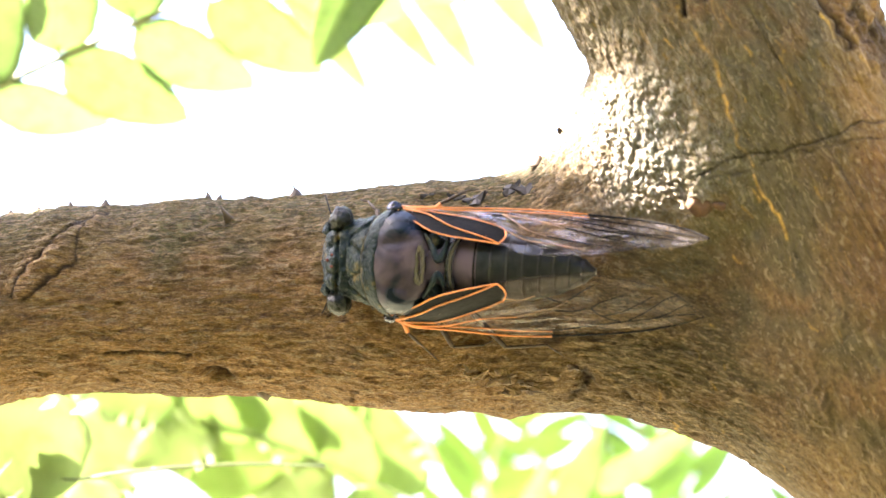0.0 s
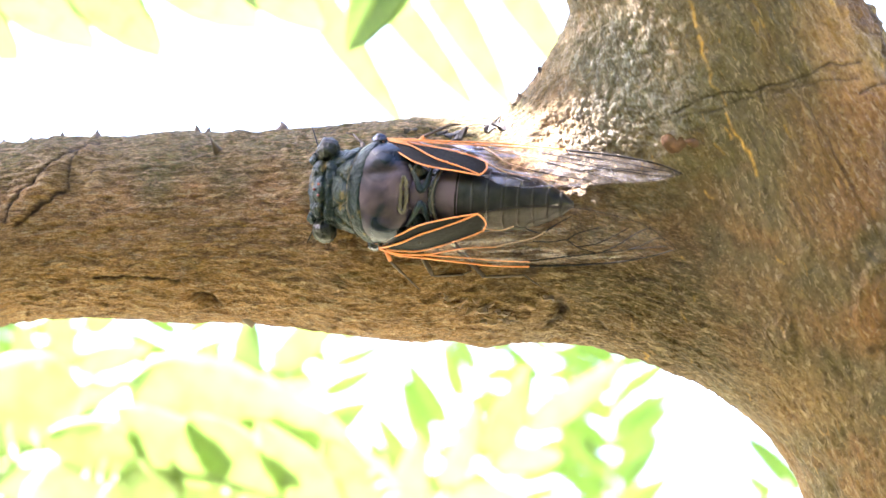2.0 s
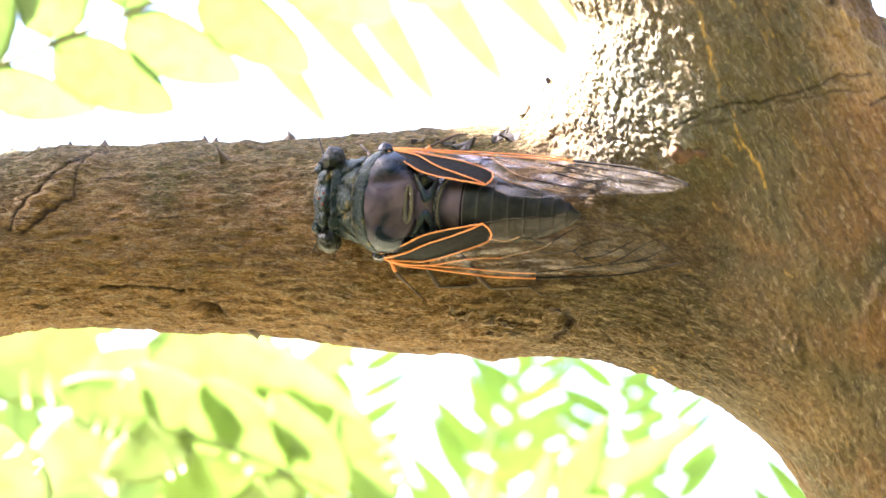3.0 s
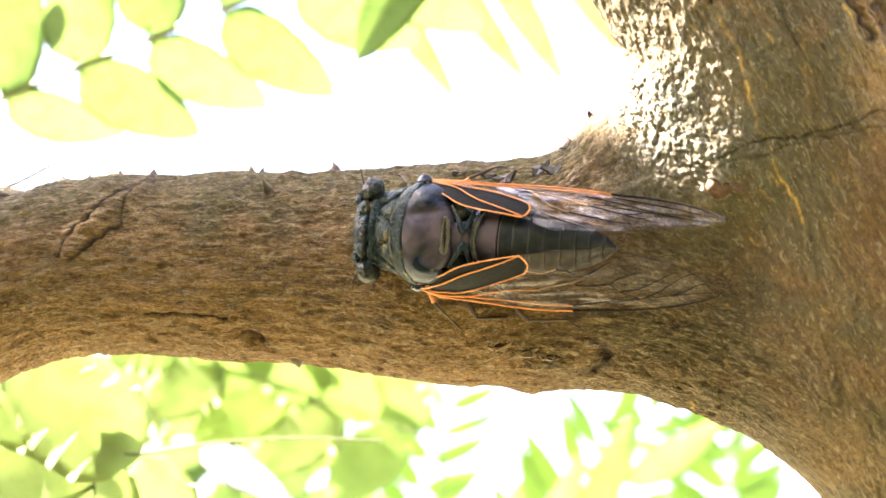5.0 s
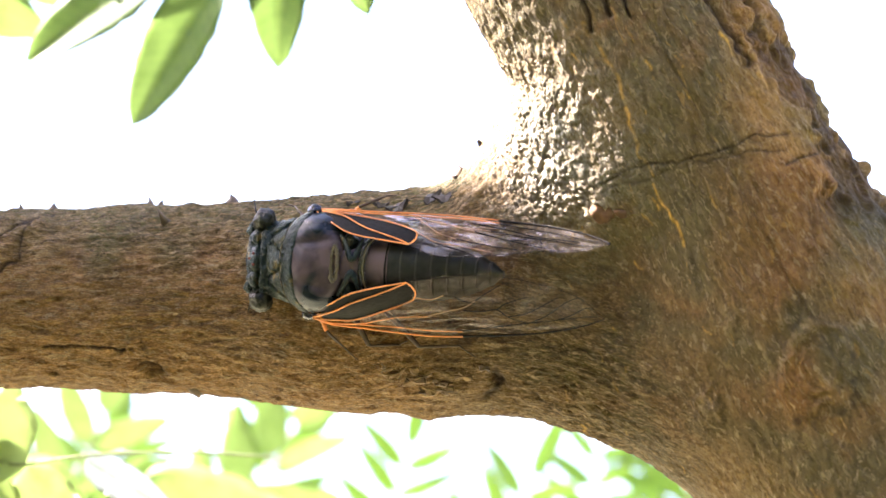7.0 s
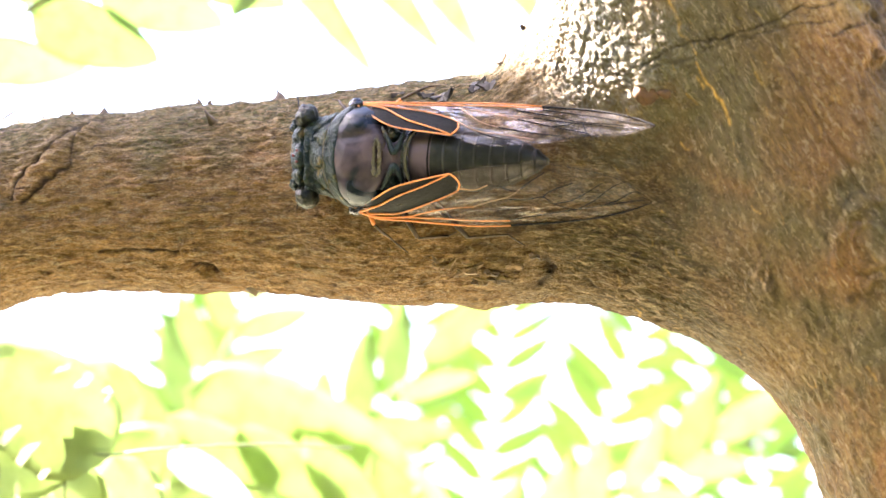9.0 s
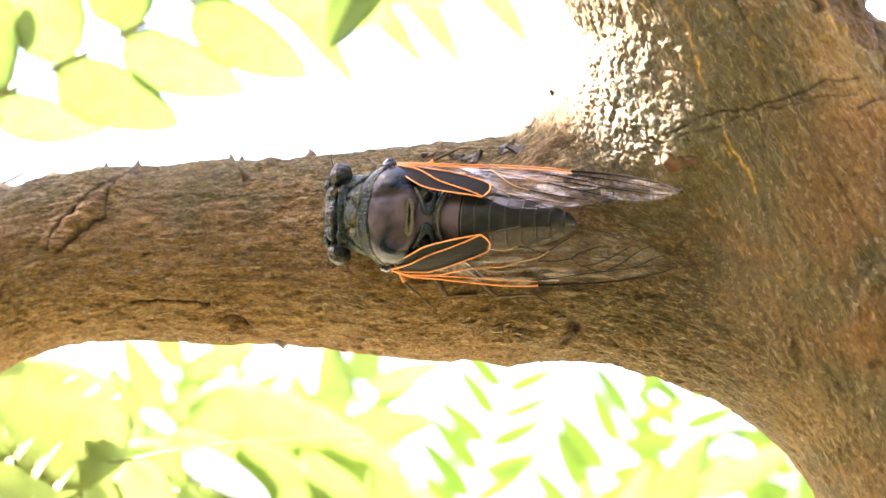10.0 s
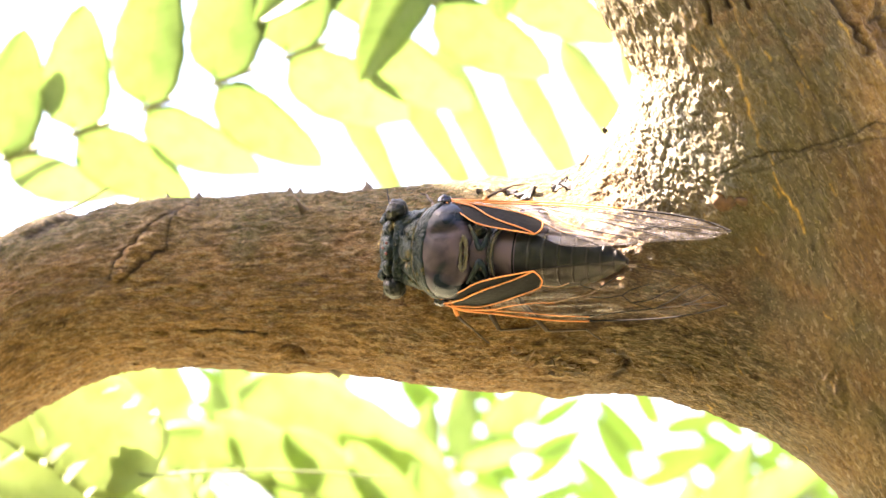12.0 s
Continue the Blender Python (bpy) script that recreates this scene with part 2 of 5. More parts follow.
def part(name, bm, mat, parent=None, label="", smooth=True):
    """Links a bmesh, in fork units, as one mesh object under a thing or under a part."""
    bmesh.ops.scale(bm, vec=(MM, MM, MM), verts=bm.verts)
    bmesh.ops.recalc_face_normals(bm, faces=bm.faces)
    me = bpy.data.meshes.new(name)
    bm.to_mesh(me)
    bm.free()
    me.materials.append(mat)
    if smooth:
        me.polygons.foreach_set("use_smooth", [True] * len(me.polygons))
    ob = new(name, me)
    if parent is not None:
        ob.parent = parent
    if label:
        tagged(ob, label)
    return ob


def smooth_line(points, steps=6):
    """Catmull-Rom through the points."""
    p = [np.array(q, float) for q in points]
    p = [2 * p[0] - p[1]] + p + [2 * p[-1] - p[-2]]
    out = []
    for i in range(1, len(p) - 2):
        for k in range(steps):
            t = k / steps
            a, b, c, d = p[i - 1], p[i], p[i + 1], p[i + 2]
            out.append(0.5 * (2 * b + (c - a) * t + (2 * a - 5 * b + 4 * c - d) * t * t + (3 * b - a - 3 * c + d) * t ** 3))
    out.append(p[-2])
    return out


def tube(bm, points, radii, sides=8, flat=1.0, wobble=0.0, cap=True):
    """A swept tube with its own radius at every point."""
    pts = [Vector(q) for q in points]
    rings, side = [], None
    for i, p in enumerate(pts):
        d = (pts[min(i + 1, len(pts) - 1)] - pts[max(i - 1, 0)]).normalized()
        if side is None:
            side = d.orthogonal().normalized()
        side = (side - d * side.dot(d)).normalized()
        up = d.cross(side)
        r = radii[i] if hasattr(radii, "__len__") else radii
        ring = []
        for k in range(sides):
            a = 2 * math.pi * k / sides
            q = r * (1 + wobble * noise.noise(p * 0.02 + Vector((math.cos(a), math.sin(a), 0))))
            ring.append(bm.verts.new(p + side * (q * math.cos(a)) + up * (q * flat * math.sin(a))))
        rings.append(ring)
    for a, b in zip(rings, rings[1:]):
        for k in range(sides):
            bm.faces.new((a[k], a[(k + 1) % sides], b[(k + 1) % sides], b[k]))
    if cap:
        bm.faces.new(rings[0][::-1])
        bm.faces.new(rings[-1])
    return rings


def value_noise(p):
    """Smooth noise from -1 to 1 for many points at once."""
    i = np.floor(p).astype(np.int64)
    f = p - i
    f = f * f * (3 - 2 * f)
    total = 0.0
    for dx in (0, 1):
        for dy in (0, 1):
            for dz in (0, 1):
                h = (i[:, 0] + dx) * 374761393 + (i[:, 1] + dy) * 668265263 + (i[:, 2] + dz) * 2147483647
                h = (h ^ (h >> 13)) * 1274126177
                h = ((h ^ (h >> 16)) & 0xFFFF) / 32767.5 - 1.0
                w = np.abs(1 - dx - f[:, 0]) * np.abs(1 - dy - f[:, 1]) * np.abs(1 - dz - f[:, 2])
                total = total + h * w
    return total


def fractal(p, octaves=4, rough=0.5):
    s, a = 0.0, 1.0
    for o in range(octaves):
        s = s + a * value_noise(p * 2.0 ** o + 17.3 * o)
        a *= rough
    return s


# ---- the forked tree ----
# axis points and radii in fork units
BRANCH = [(-210, 62, -70, 19), (-150, 46, -38, 17.5), (-118, 38, -17, 16.6), (-98, 32, -7.4, 15.6), (-88, 31, -3.0, 15.4), (-78, 30, -0.9, 14.9), (-68, 29, 0.0, 15.0),
          (-48, 27.3, 0.1, 15.7), (-28, 25.8, 0.1, 16.2), (-8, 24.3, -0.6, 17.4), (3, 23.5, -0.9, 17.8), (21, 18.8, -2.0, 16.7), (46, 14, -9.8, 15.8)]
TRUNK = [(-27, 15, 160, 21), (3.5, 13.5, 105, 20.5), (19.4, 11, 75, 18.8), (37.0, 9.5, 41, 18.4), (59.0, 9.0, 0, 21.3), (82, 11.6, -40.7, 27.4), (112, 8, -97, 31), (150, 8, -170, 35)]
WEB = [(-14, 22.5, -0.2, 14.4), (7, 21.5, 2.8, 13.5), (22.2, 17.5, 8.8, 18.1), (37.6, 9.5, 33.4, 17.3), (25.7, 11.5, 58.1, 18.4)]
BLEND = 16.0


def chain(p, pts, turns=False):
    """Distance to a chain of round cones, the way along it and the angle about it."""
    best, along, turn, all_of = None, None, None, []
    start = 0.0
    for a, b in zip(pts, pts[1:]):
        a, b = np.array(a, float), np.array(b, float)
        d = b[:3] - a[:3]
        n = np.linalg.norm(d)
        t = np.clip((p - a[:3]) @ d / n ** 2, 0, 1)
        off = p - (a[:3] + t[:, None] * d)
        dist = np.sqrt(np.einsum("ij,ij->i", off, off)) - (a[3] + t * (b[3] - a[3]))
        e = d / n
        if turns:
            s1 = np.cross(e, (0, 1, 0.0))
            s1 /= np.linalg.norm(s1)
            free = np.clip((p - a[:3]) @ d / n ** 2, -1.5, 2.5)
            side = p - (a[:3] + free[:, None] * d)
            ang = np.arctan2(side @ s1, -(side @ np.cross(e, s1)))
            all_of.append((dist, start + free * n, np.cos(ang), np.sin(ang)))
        if best is None:
            best = dist
        else:
            h = np.clip(0.5 + 0.5 * (best - dist) / 2.0, 0, 1)
            best = best * (1 - h) + dist * h - 2.0 * h * (1 - h) * 0.5
        start += n
    if turns:       # neighbouring lengths share the grain softly
        least = np.min([q[0] for q in all_of], axis=0)
        share = [np.exp(-(q[0] - least) / 1.6) for q in all_of]
        total = sum(share)
        along = sum(w * q[1] for w, q in zip(share, all_of)) / total
        turn = np.arctan2(sum(w * q[3] for w, q in zip(share, all_of)), sum(w * q[2] for w, q in zip(share, all_of)))
    return best, along, turn


def melt(a, b, k):
    h = np.clip(0.5 + 0.5 * (b - a) / k, 0, 1)
    return b * (1 - h) + a * h - k * h * (1 - h)


def fork_field(p):
    return melt(melt(chain(p, BRANCH)[0], chain(p, TRUNK)[0], BLEND), chain(p, WEB)[0], 8.0)


def surface(field, lo, hi, step):
    """The skin of a field as quads, by surface nets."""
    n = [int(round((h - l) / step)) + 1 for l, h in zip(lo, hi)]
    ax = [l + step * np.arange(k) for l, k in zip(lo, n)]
    v = np.empty(n, np.float32)
    for i, x in enumerate(ax[0]):
        y, z = np.meshgrid(ax[1], ax[2], indexing="ij")
        v[i] = field(np.stack([np.full(y.size, x), y.ravel(), z.ravel()], 1)).reshape(y.shape)
    inside = v < 0
    pos = np.zeros([k - 1 for k in n] + [3], np.float32)
    cnt = np.zeros([k - 1 for k in n], np.float32)
    for axis in range(3):
        o = [a for a in range(3) if a != axis]
        for u in (0, 1):
            for w in (0, 1):
                sa = [None] * 3
                sb = [None] * 3
                sa[axis], sb[axis] = slice(0, -1), slice(1, None)
                for q, k in zip(o, (u, w)):
                    sa[q] = sb[q] = slice(k, n[q] - 1 + k)
                va, vb = v[tuple(sa)], v[tuple(sb)]
                cross = (va < 0) != (vb < 0)
                t = np.where(cross, va / np.where(cross, va - vb, 1), 0)
                pos[..., axis] += np.where(cross, t, 0)
                pos[..., o[0]] += np.where(cross, u, 0)
                pos[..., o[1]] += np.where(cross, w, 0)
                cnt += cross
    used = cnt > 0
    index = np.full(cnt.shape, -1)
    index[used] = np.arange(used.sum())
    cells = np.argwhere(used)
    verts = np.array(lo) + step * (cells + pos[used] / cnt[used][:, None])
    quads = []
    for axis in range(3):
        o = [a for a in range(3) if a != axis]
        sa, sb = [slice(None)] * 3, [slice(None)] * 3
        sa[axis], sb[axis] = slice(0, -1), slice(1, None)
        flip = inside[tuple(sa)] != inside[tuple(sb)]
        e = np.argwhere(flip)
        e = e[(e[:, o[0]] > 0) & (e[:, o[1]] > 0) & (e[:, o[0]] < n[o[0]] - 1) & (e[:, o[1]] < n[o[1]] - 1)]
        first = inside[tuple(sa)][tuple(e.T)]
        ring = []
        for u, w in ((-1, -1), (0, -1), (0, 0), (-1, 0)):
            c = e.copy()
            c[:, o[0]] += u
            c[:, o[1]] += w
            ring.append(index[tuple(c.T)])
        q = np.stack(ring, 1)
        if axis == 1:
            first = ~first
        q[~first] = q[~first][:, ::-1]
        quads.append(q)
    return verts, np.concatenate(quads)


def halved(verts, quads):
    """Every quad cut into four."""
    e = np.concatenate([quads[:, [k, (k + 1) % 4]] for k in range(4)])
    e.sort(axis=1)
    key, back = np.unique(e[:, 0] * (len(verts) + 1) + e[:, 1], return_inverse=True)
    back = back.reshape(-1)
    mids = (verts[key // (len(verts) + 1)] + verts[key % (len(verts) + 1)]) / 2
    m = back.reshape(4, -1).T + len(verts)
    c = np.arange(len(quads)) + len(verts) + len(mids)
    out = [np.stack([quads[:, k], m[:, k], c, m[:, k - 1]], 1) for k in range(4)]
    return np.concatenate([verts, mids, verts[quads].mean(1)]), np.concatenate(out)


def gradient(field, p, d=0.15):
    g = np.stack([field(p + d * e) - field(p - d * e) for e in np.eye(3)], 1)
    return g / (np.linalg.norm(g, axis=1, keepdims=True) + 1e-9)


# knots and swellings on the bark: place, radius, height (negative: a pit)
KNOTS = ((31.8, -4, 15, 6.5, 2.1), (46.4, -7, -16, 2.2, 0.9), (61, -13.5, -10, 5.2, 0.8), (-43, 14.3, -8.5, 1.7, 0.9), (-42.6, 16.8, -11.3, 2.0, -2.2), (-41.0, 17.2, -12.4, 1.1, -1.2), (-44.0, 16.4, -10.6, 1.0, -0.8), (-61.4, 16.4, -7.5, 0.9, -0.9), (15, 7, -13.2, 1.3, -0.9),
         (43.5, 0, -31, 1.6, 1.4), (3, 20, -19.6, 2.6, 0.9), (-20, 9, 3, 1.5, -0.3), (-50, 14, 4, 1.6, -0.3), (-75, 16, -5, 1.8, 0.5))
# ringed scars of lost twigs: place, radius, width, height
RINGS = ((30.6, -3.2, 13, 2.1, 0.45, 0.5), (61, -13.5, -10, 4.8, 0.9, 0.5), (61, -13.5, -10, 2.4, 0.6, 0.35), (46.4, -7, -16, 1.9, 0.45, 0.35), (-43, 14.6, -8.8, 1.8, 0.4, 0.5))

# cracks and scars: points, width, depth
SCARS = (((-60.5, 13.7), (-64.9, 12.3), (-68, 10), (-70.8, 6.9), (-73.3, 3.3), (-74.6, 0.9)), 0.34, 0.42), (((-63.5, 12.3), (-64.2, 10), (-64.1, 6.2)), 0.26, 0.3), (((-64.6, 5.9), (-66.7, 5.3), (-69.5, 2.7), (-71.8, 0.7)), 0.40, 0.4), \
    (((30.7, 17.6), (35.3, 19.4), (41.4, 20.3), (46.7, 21.5), (51.5, 23.6), (58, 24.8)), 0.20, 0.26), (((31.5, 16.7), (37.6, 18.1), (42.9, 19.6), (50.6, 21.2), (57, 22)), 0.17, 0.2), (((-59.9, -8.2), (-53.2, -8.1), (-45.9, -8.4)), 0.22, 0.4), \
    (((-31, 20), (-20, 20), (-5, 18)), 0.3, 0.2), (((13, -15.5), (14.5, -13.5), (14, -11.5)), 0.8, 0.5), (((27, 46), (28, 42.5), (28.6, 39.5)), 0.4, 0.9), (((30.5, 46), (31.3, 42)), 0.4, 1.0), (((33.6, 46), (34.2, 42)), 0.4, 0.8), \
    (((-92, 9), (-86, 12), (-80, 15)), 1.0, 0.9), (((45, 47), (49, 40), (52, 35)), 0.6, 0.9), (((57, 20), (62, 22), (66, 27)), 0.25, 0.25), (((20, -14.5), (23, -16.5)), 0.3, 0.3)
# the loose flap of bark on the branch
FLAP = ((((-62.5, 12.3), (-67.3, 8), (-72.5, 2.2)), 1.7, 1.0),)
# golden seams in the bark: points, width, depth
GOLD = [(((27.4, 41), (28.4, 38.9), (30.4, 36), (32.1, 33.2), (33.4, 29.5)), 0.24, 0.06), (((33.7, 28), (34.4, 25.6), (36.1, 21.5), (38, 18.3)), 0.19, 0.06), (((38.4, 17), (39.2, 14.7), (41.5, 10.2), (42.6, 8)), 0.19, 0.06), (((47.3, 39.9), (49.6, 35.8)), 0.17, 0.06)]
_g = random.Random(4)
for _k in range(46):
    _x, _z = _g.uniform(24, 66), _g.uniform(-36, 42)
    _n = _g.uniform(0.6, 2.4)
    GOLD.append((((_x, _z), (_x + 0.5 * _n + _g.uniform(-0.2, 0.2), _z - 0.85 * _n)), _g.uniform(0.09, 0.14), 0.05))


def lines_at(verts, lines):
    """How deep each point lies in a crack or seam, and how strongly; they show on the front only."""
    deep, dark = np.zeros(len(verts)), np.zeros(len(verts))
    wob = verts[:, [0, 2]] + 0.5 * np.stack([value_noise(verts * 0.7), value_noise(verts * 0.7 + 9)], 1)
    for pts, width, depth in lines:
        for a, c in zip(pts, pts[1:]):
            a, c = np.array(a, float), np.array(c, float)
            t = np.clip((wob - a) @ (c - a) / ((c - a) @ (c - a)), 0, 1)
            d = np.exp(-(np.linalg.norm(wob - a - t[:, None] * (c - a), axis=1) / width) ** 2)
            deep, dark = np.maximum(deep, depth * d), np.maximum(dark, d * min(1.0, 3 * depth))
    front = verts[:, 1] < 34
    return deep * front, dark * front


def forked_tree():
    tree = new("forked_tree")
    tree.matrix_world = F
    tagged(tree, "thorny tree forking into a brown-barked branch and trunk", "tree")
    verts, quads = surface(fork_field, (-108, -36, -72), (112, 62, 74), 2.0)
    for _ in range(2):
        verts, quads = halved(verts, quads)
        verts = verts - gradient(fork_field, verts) * fork_field(verts)[:, None]
    verts, quads = halved(np.concatenate([verts, gradient(fork_field, verts)], 1), quads)
    verts, normal = verts[:, :3], verts[:, 3:]
    normal = normal / np.linalg.norm(normal, axis=1, keepdims=True)
    da, ua, ta = chain(verts, BRANCH, True)
    db, ub, tb = chain(verts, TRUNK, True)
    w = np.clip(0.5 + (da - db) / 26.0, 0, 1)
    w = w * w * (3 - 2 * w)
    fa = np.stack([ua, ta * 16.5, 0 * ua], 1)
    fb = np.stack([ub, tb * 23.0, 0 * ub], 1)

    # short rough plates
    def relief(f, k):
        a = fractal(f * (0.13, 0.36, 0) + k, 4, 0.6)
        b = fractal(f * (0.5, 1.1, 0) + k + 40, 2, 0.5)
        return 0.21 * a - 0.15 * np.maximum(0, a - 0.35) + 0.34 * b + 0.10 * fractal(f * (1.3, 2.6, 0) + k + 11, 2)

    bumps = (1 - w) * relief(fa, 0.37) + 0.75 * w * relief(fb, 8.11)
    bumps = bumps + 0.14 * fractal(verts * 0.06, 2)
    for x, y, z, r, h in KNOTS:
        d2 = ((verts - (x, y, z)) ** 2).sum(1) / r ** 2
        bumps = bumps + h * np.exp(-d2)
    # wrinkled skin in the crotch: a net of fine raised threads
    crotch = np.exp(-((verts - (22, 3, 22)) ** 2).sum(1) / 15.0 ** 2)
    warp = verts + 0.5 * np.stack([value_noise(verts * 0.9 + 3 * k) for k in range(3)], 1)
    net = np.clip(1 - 3.2 * np.abs(fractal(warp * (2.3, 1.5, 0.8) + 3, 2, 0.6)), 0, 1)
    fold = np.clip(1 - 2.6 * np.abs(fractal((warp @ np.array(((0.25, 0, 0.97), (0, 1, 0), (0.95, 0, -0.25))).T) * (1.3, 0.8, 0.4) + 7, 2, 0.5)), 0, 1)
    near_scar = np.exp(-(((verts - (29, 0, 15)) / (8, 12, 6)) ** 2).sum(1))
    bumps = bumps + crotch * (0.55 * net * (1 - near_scar) + 1.1 * near_scar * np.maximum(fold, 0.6 * net) - 0.15)
    bumps = bumps + 0.75 * lines_at(verts, FLAP)[0] * (1 + 0.3 * value_noise(verts * 0.8))
    # the far side of the trunk peels in ragged plates
    rough = np.clip((normal[:, 0] - 0.30 + 0.25 * value_noise(verts * 0.12)) * 2.2, 0, 1) * w * np.clip((verts[:, 2] - 2) / 12, 0, 1)
    plates = fractal(verts * (0.16, 0.16, 0.11) + 5.0, 3, 0.55)
    bumps = bumps + rough * (0.9 * np.tanh(plates * 6) + 0.5 * np.tanh(fractal(verts * 0.4 + 21, 2) * 5))
    for x, y, z, r, w2, h in RINGS:
        d = np.linalg.norm((verts - (x, y, z)) * (1.0, 1.0, 0.8), axis=1) + 1.3 * fractal(verts * 0.4, 3)
        bumps = bumps + h * np.exp(-((d - r) / w2) ** 2)
    deep, dark = lines_at(verts, SCARS)
    for x, y, z, r, w2, h in RINGS[1:4]:
        d = np.linalg.norm((verts - (x, y, z)) * (1.0, 1.0, 0.8), axis=1) + 1.3 * fractal(verts * 0.4, 3)
        dark = np.maximum(dark, (0.75 if r > 3 else 0.35) * np.clip(0.7 + fractal(verts * 0.5 + 8, 2), 0, 1) * np.exp(-((d - r - 1.2 * w2) / 0.35) ** 2))
    moss = np.clip((normal[:, 2] - 0.22 + 0.3 * value_noise(verts * 0.16)) * 1.3, 0, 0.8) * (1 - 0.4 * w)
    dark = np.maximum(dark, 0.75 * rough * np.clip(-plates * 5 + 0.2, 0, 1))
    # dark bark stain below the insect, with part of its shadow painted in
    shade_stain = np.exp(-(((verts - (9, 5, -6)) / (6.5, 14, 4.5)) ** 2).sum(1)) * np.clip(0.35 + 0.7 * fractal(verts * 0.3 + 6, 3), 0, 1)
    dark = np.maximum(dark, 0.75 * shade_stain)
    gold = lines_at(verts, GOLD)[1] * 5 * np.clip(0.75 + 1.1 * value_noise(verts * 0.45 + 2), 0, 1)
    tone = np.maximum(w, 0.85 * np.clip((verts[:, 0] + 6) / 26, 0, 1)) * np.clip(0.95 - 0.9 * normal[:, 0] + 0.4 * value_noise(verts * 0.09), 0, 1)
    # greyish crotch skin, made paler to whiten the sun patch by colour
    grey_glare = np.exp(-(((verts - (23, 1, 22)) / (11, 22, 14)) ** 2).sum(1)) * (0.3 + 0.7 * np.maximum(net, fold * near_scar))
    for x, y, z, r, h in KNOTS:
        if h < 0:
            dark = np.maximum(dark, np.exp(-((verts - (x, y, z)) ** 2).sum(1) / (0.85 * r) ** 2))
    rust = np.clip((verts[:, 0] - 40) / 16, 0, 1) * np.clip(1.5 * fractal(verts * (0.10, 0.10, 0.07) + 31, 3, 0.6) + 0.0, 0, 1)
    rust = np.maximum(rust, np.exp(-(((verts - (33, -8, 40)) / (5, 20, 3.4)) ** 2).sum(1)) * np.clip(0.6 + 0.8 * fractal(verts * 0.5, 3), 0, 1))
    rust = np.maximum(rust, 0.55 * np.clip(1.6 * fractal(verts * (0.12, 0.2, 0.2) + 57, 3, 0.6) - 0.3, 0, 1))
    verts = verts + normal * (bumps - deep)[:, None]
    ob = link_mesh("bark", verts, quads, BARK, tree)
    for name, data in (("flow_a", fa), ("flow_b", fb)):
        at = ob.data.attributes.new(name, "FLOAT_VECTOR", "POINT")
        at.data.foreach_set("vector", data.astype(np.float32).ravel())
    ob.data.attributes.new("gold", "FLOAT", "POINT").data.foreach_set("value", gold.astype(np.float32))
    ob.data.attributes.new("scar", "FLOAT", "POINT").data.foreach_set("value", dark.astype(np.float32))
    ob.data.attributes.new("moss", "FLOAT", "POINT").data.foreach_set("value", moss.astype(np.float32))
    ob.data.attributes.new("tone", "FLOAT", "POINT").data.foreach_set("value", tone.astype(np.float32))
    ob.data.attributes.new("rust", "FLOAT", "POINT").data.foreach_set("value", rust.astype(np.float32))
    ob.data.attributes.new("grey_glare", "FLOAT", "POINT").data.foreach_set("value", grey_glare.astype(np.float32))
    ob.data.attributes.new("flow_mix", "FLOAT", "POINT").data.foreach_set("value", w.astype(np.float32))
    # the trunk down to the ground and up, the branch onwards
    foot = F_INV @ Vector((0.30, 0.05, -0.05))
    foot = tuple(foot / MM)
    bm = bmesh.new()
    line = smooth_line([(90, 8.6, -56), (110, 8.5, -93), (150, 8, -170), (200, 10, -330), tuple(np.array(foot) * 0.55 + np.array((200, 10, -330)) * 0.45), foot], 6)
    tube(bm, line, [26.5 + 48 * k / (len(line) - 1) for k in range(len(line))], 20, wobble=0.1)
    part("lower_trunk", bm, BARK_FAR, tree)
    bm = bmesh.new()
    line = smooth_line([(28, 11.5, 61), (9, 13.5, 95), (-25, 15, 160), (-70, 40, 300), (-60, 60, 520), (-110, 90, 900)], 6)
    tube(bm, line, [18.3 - 11 * k / (len(line) - 1) for k in range(len(line))], 20, wobble=0.1)
    part("upper_trunk", bm, BARK_FAR, tree)
    bm = bmesh.new()
    line = smooth_line([(-92, 31.4, -5), (-118, 38, -17), (-150, 46, -38), (-230, 70, -85), (-360, 110, -90), (-520, 130, -40)], 6)
    tube(bm, line, [14.0 - 7 * k / (len(line) - 1) for k in range(len(line))], 20, wobble=0.1)
    part("outer_branch", bm, BARK_FAR, tree)
    return tree


TREE = forked_tree()


# ---- ground ----
def ground():
    bm = bmesh.new()
    bmesh.ops.create_grid(bm, x_segments=60, y_segments=60, size=600000)
    for v in bm.verts:
        v.co.z = 60 * noise.noise(v.co * 0.00002)
    ob = part("ground", bm, GRASS)
    tagged(ob, "dry grassy earth reaching to the horizon", "ground", kind="structure")


ground()


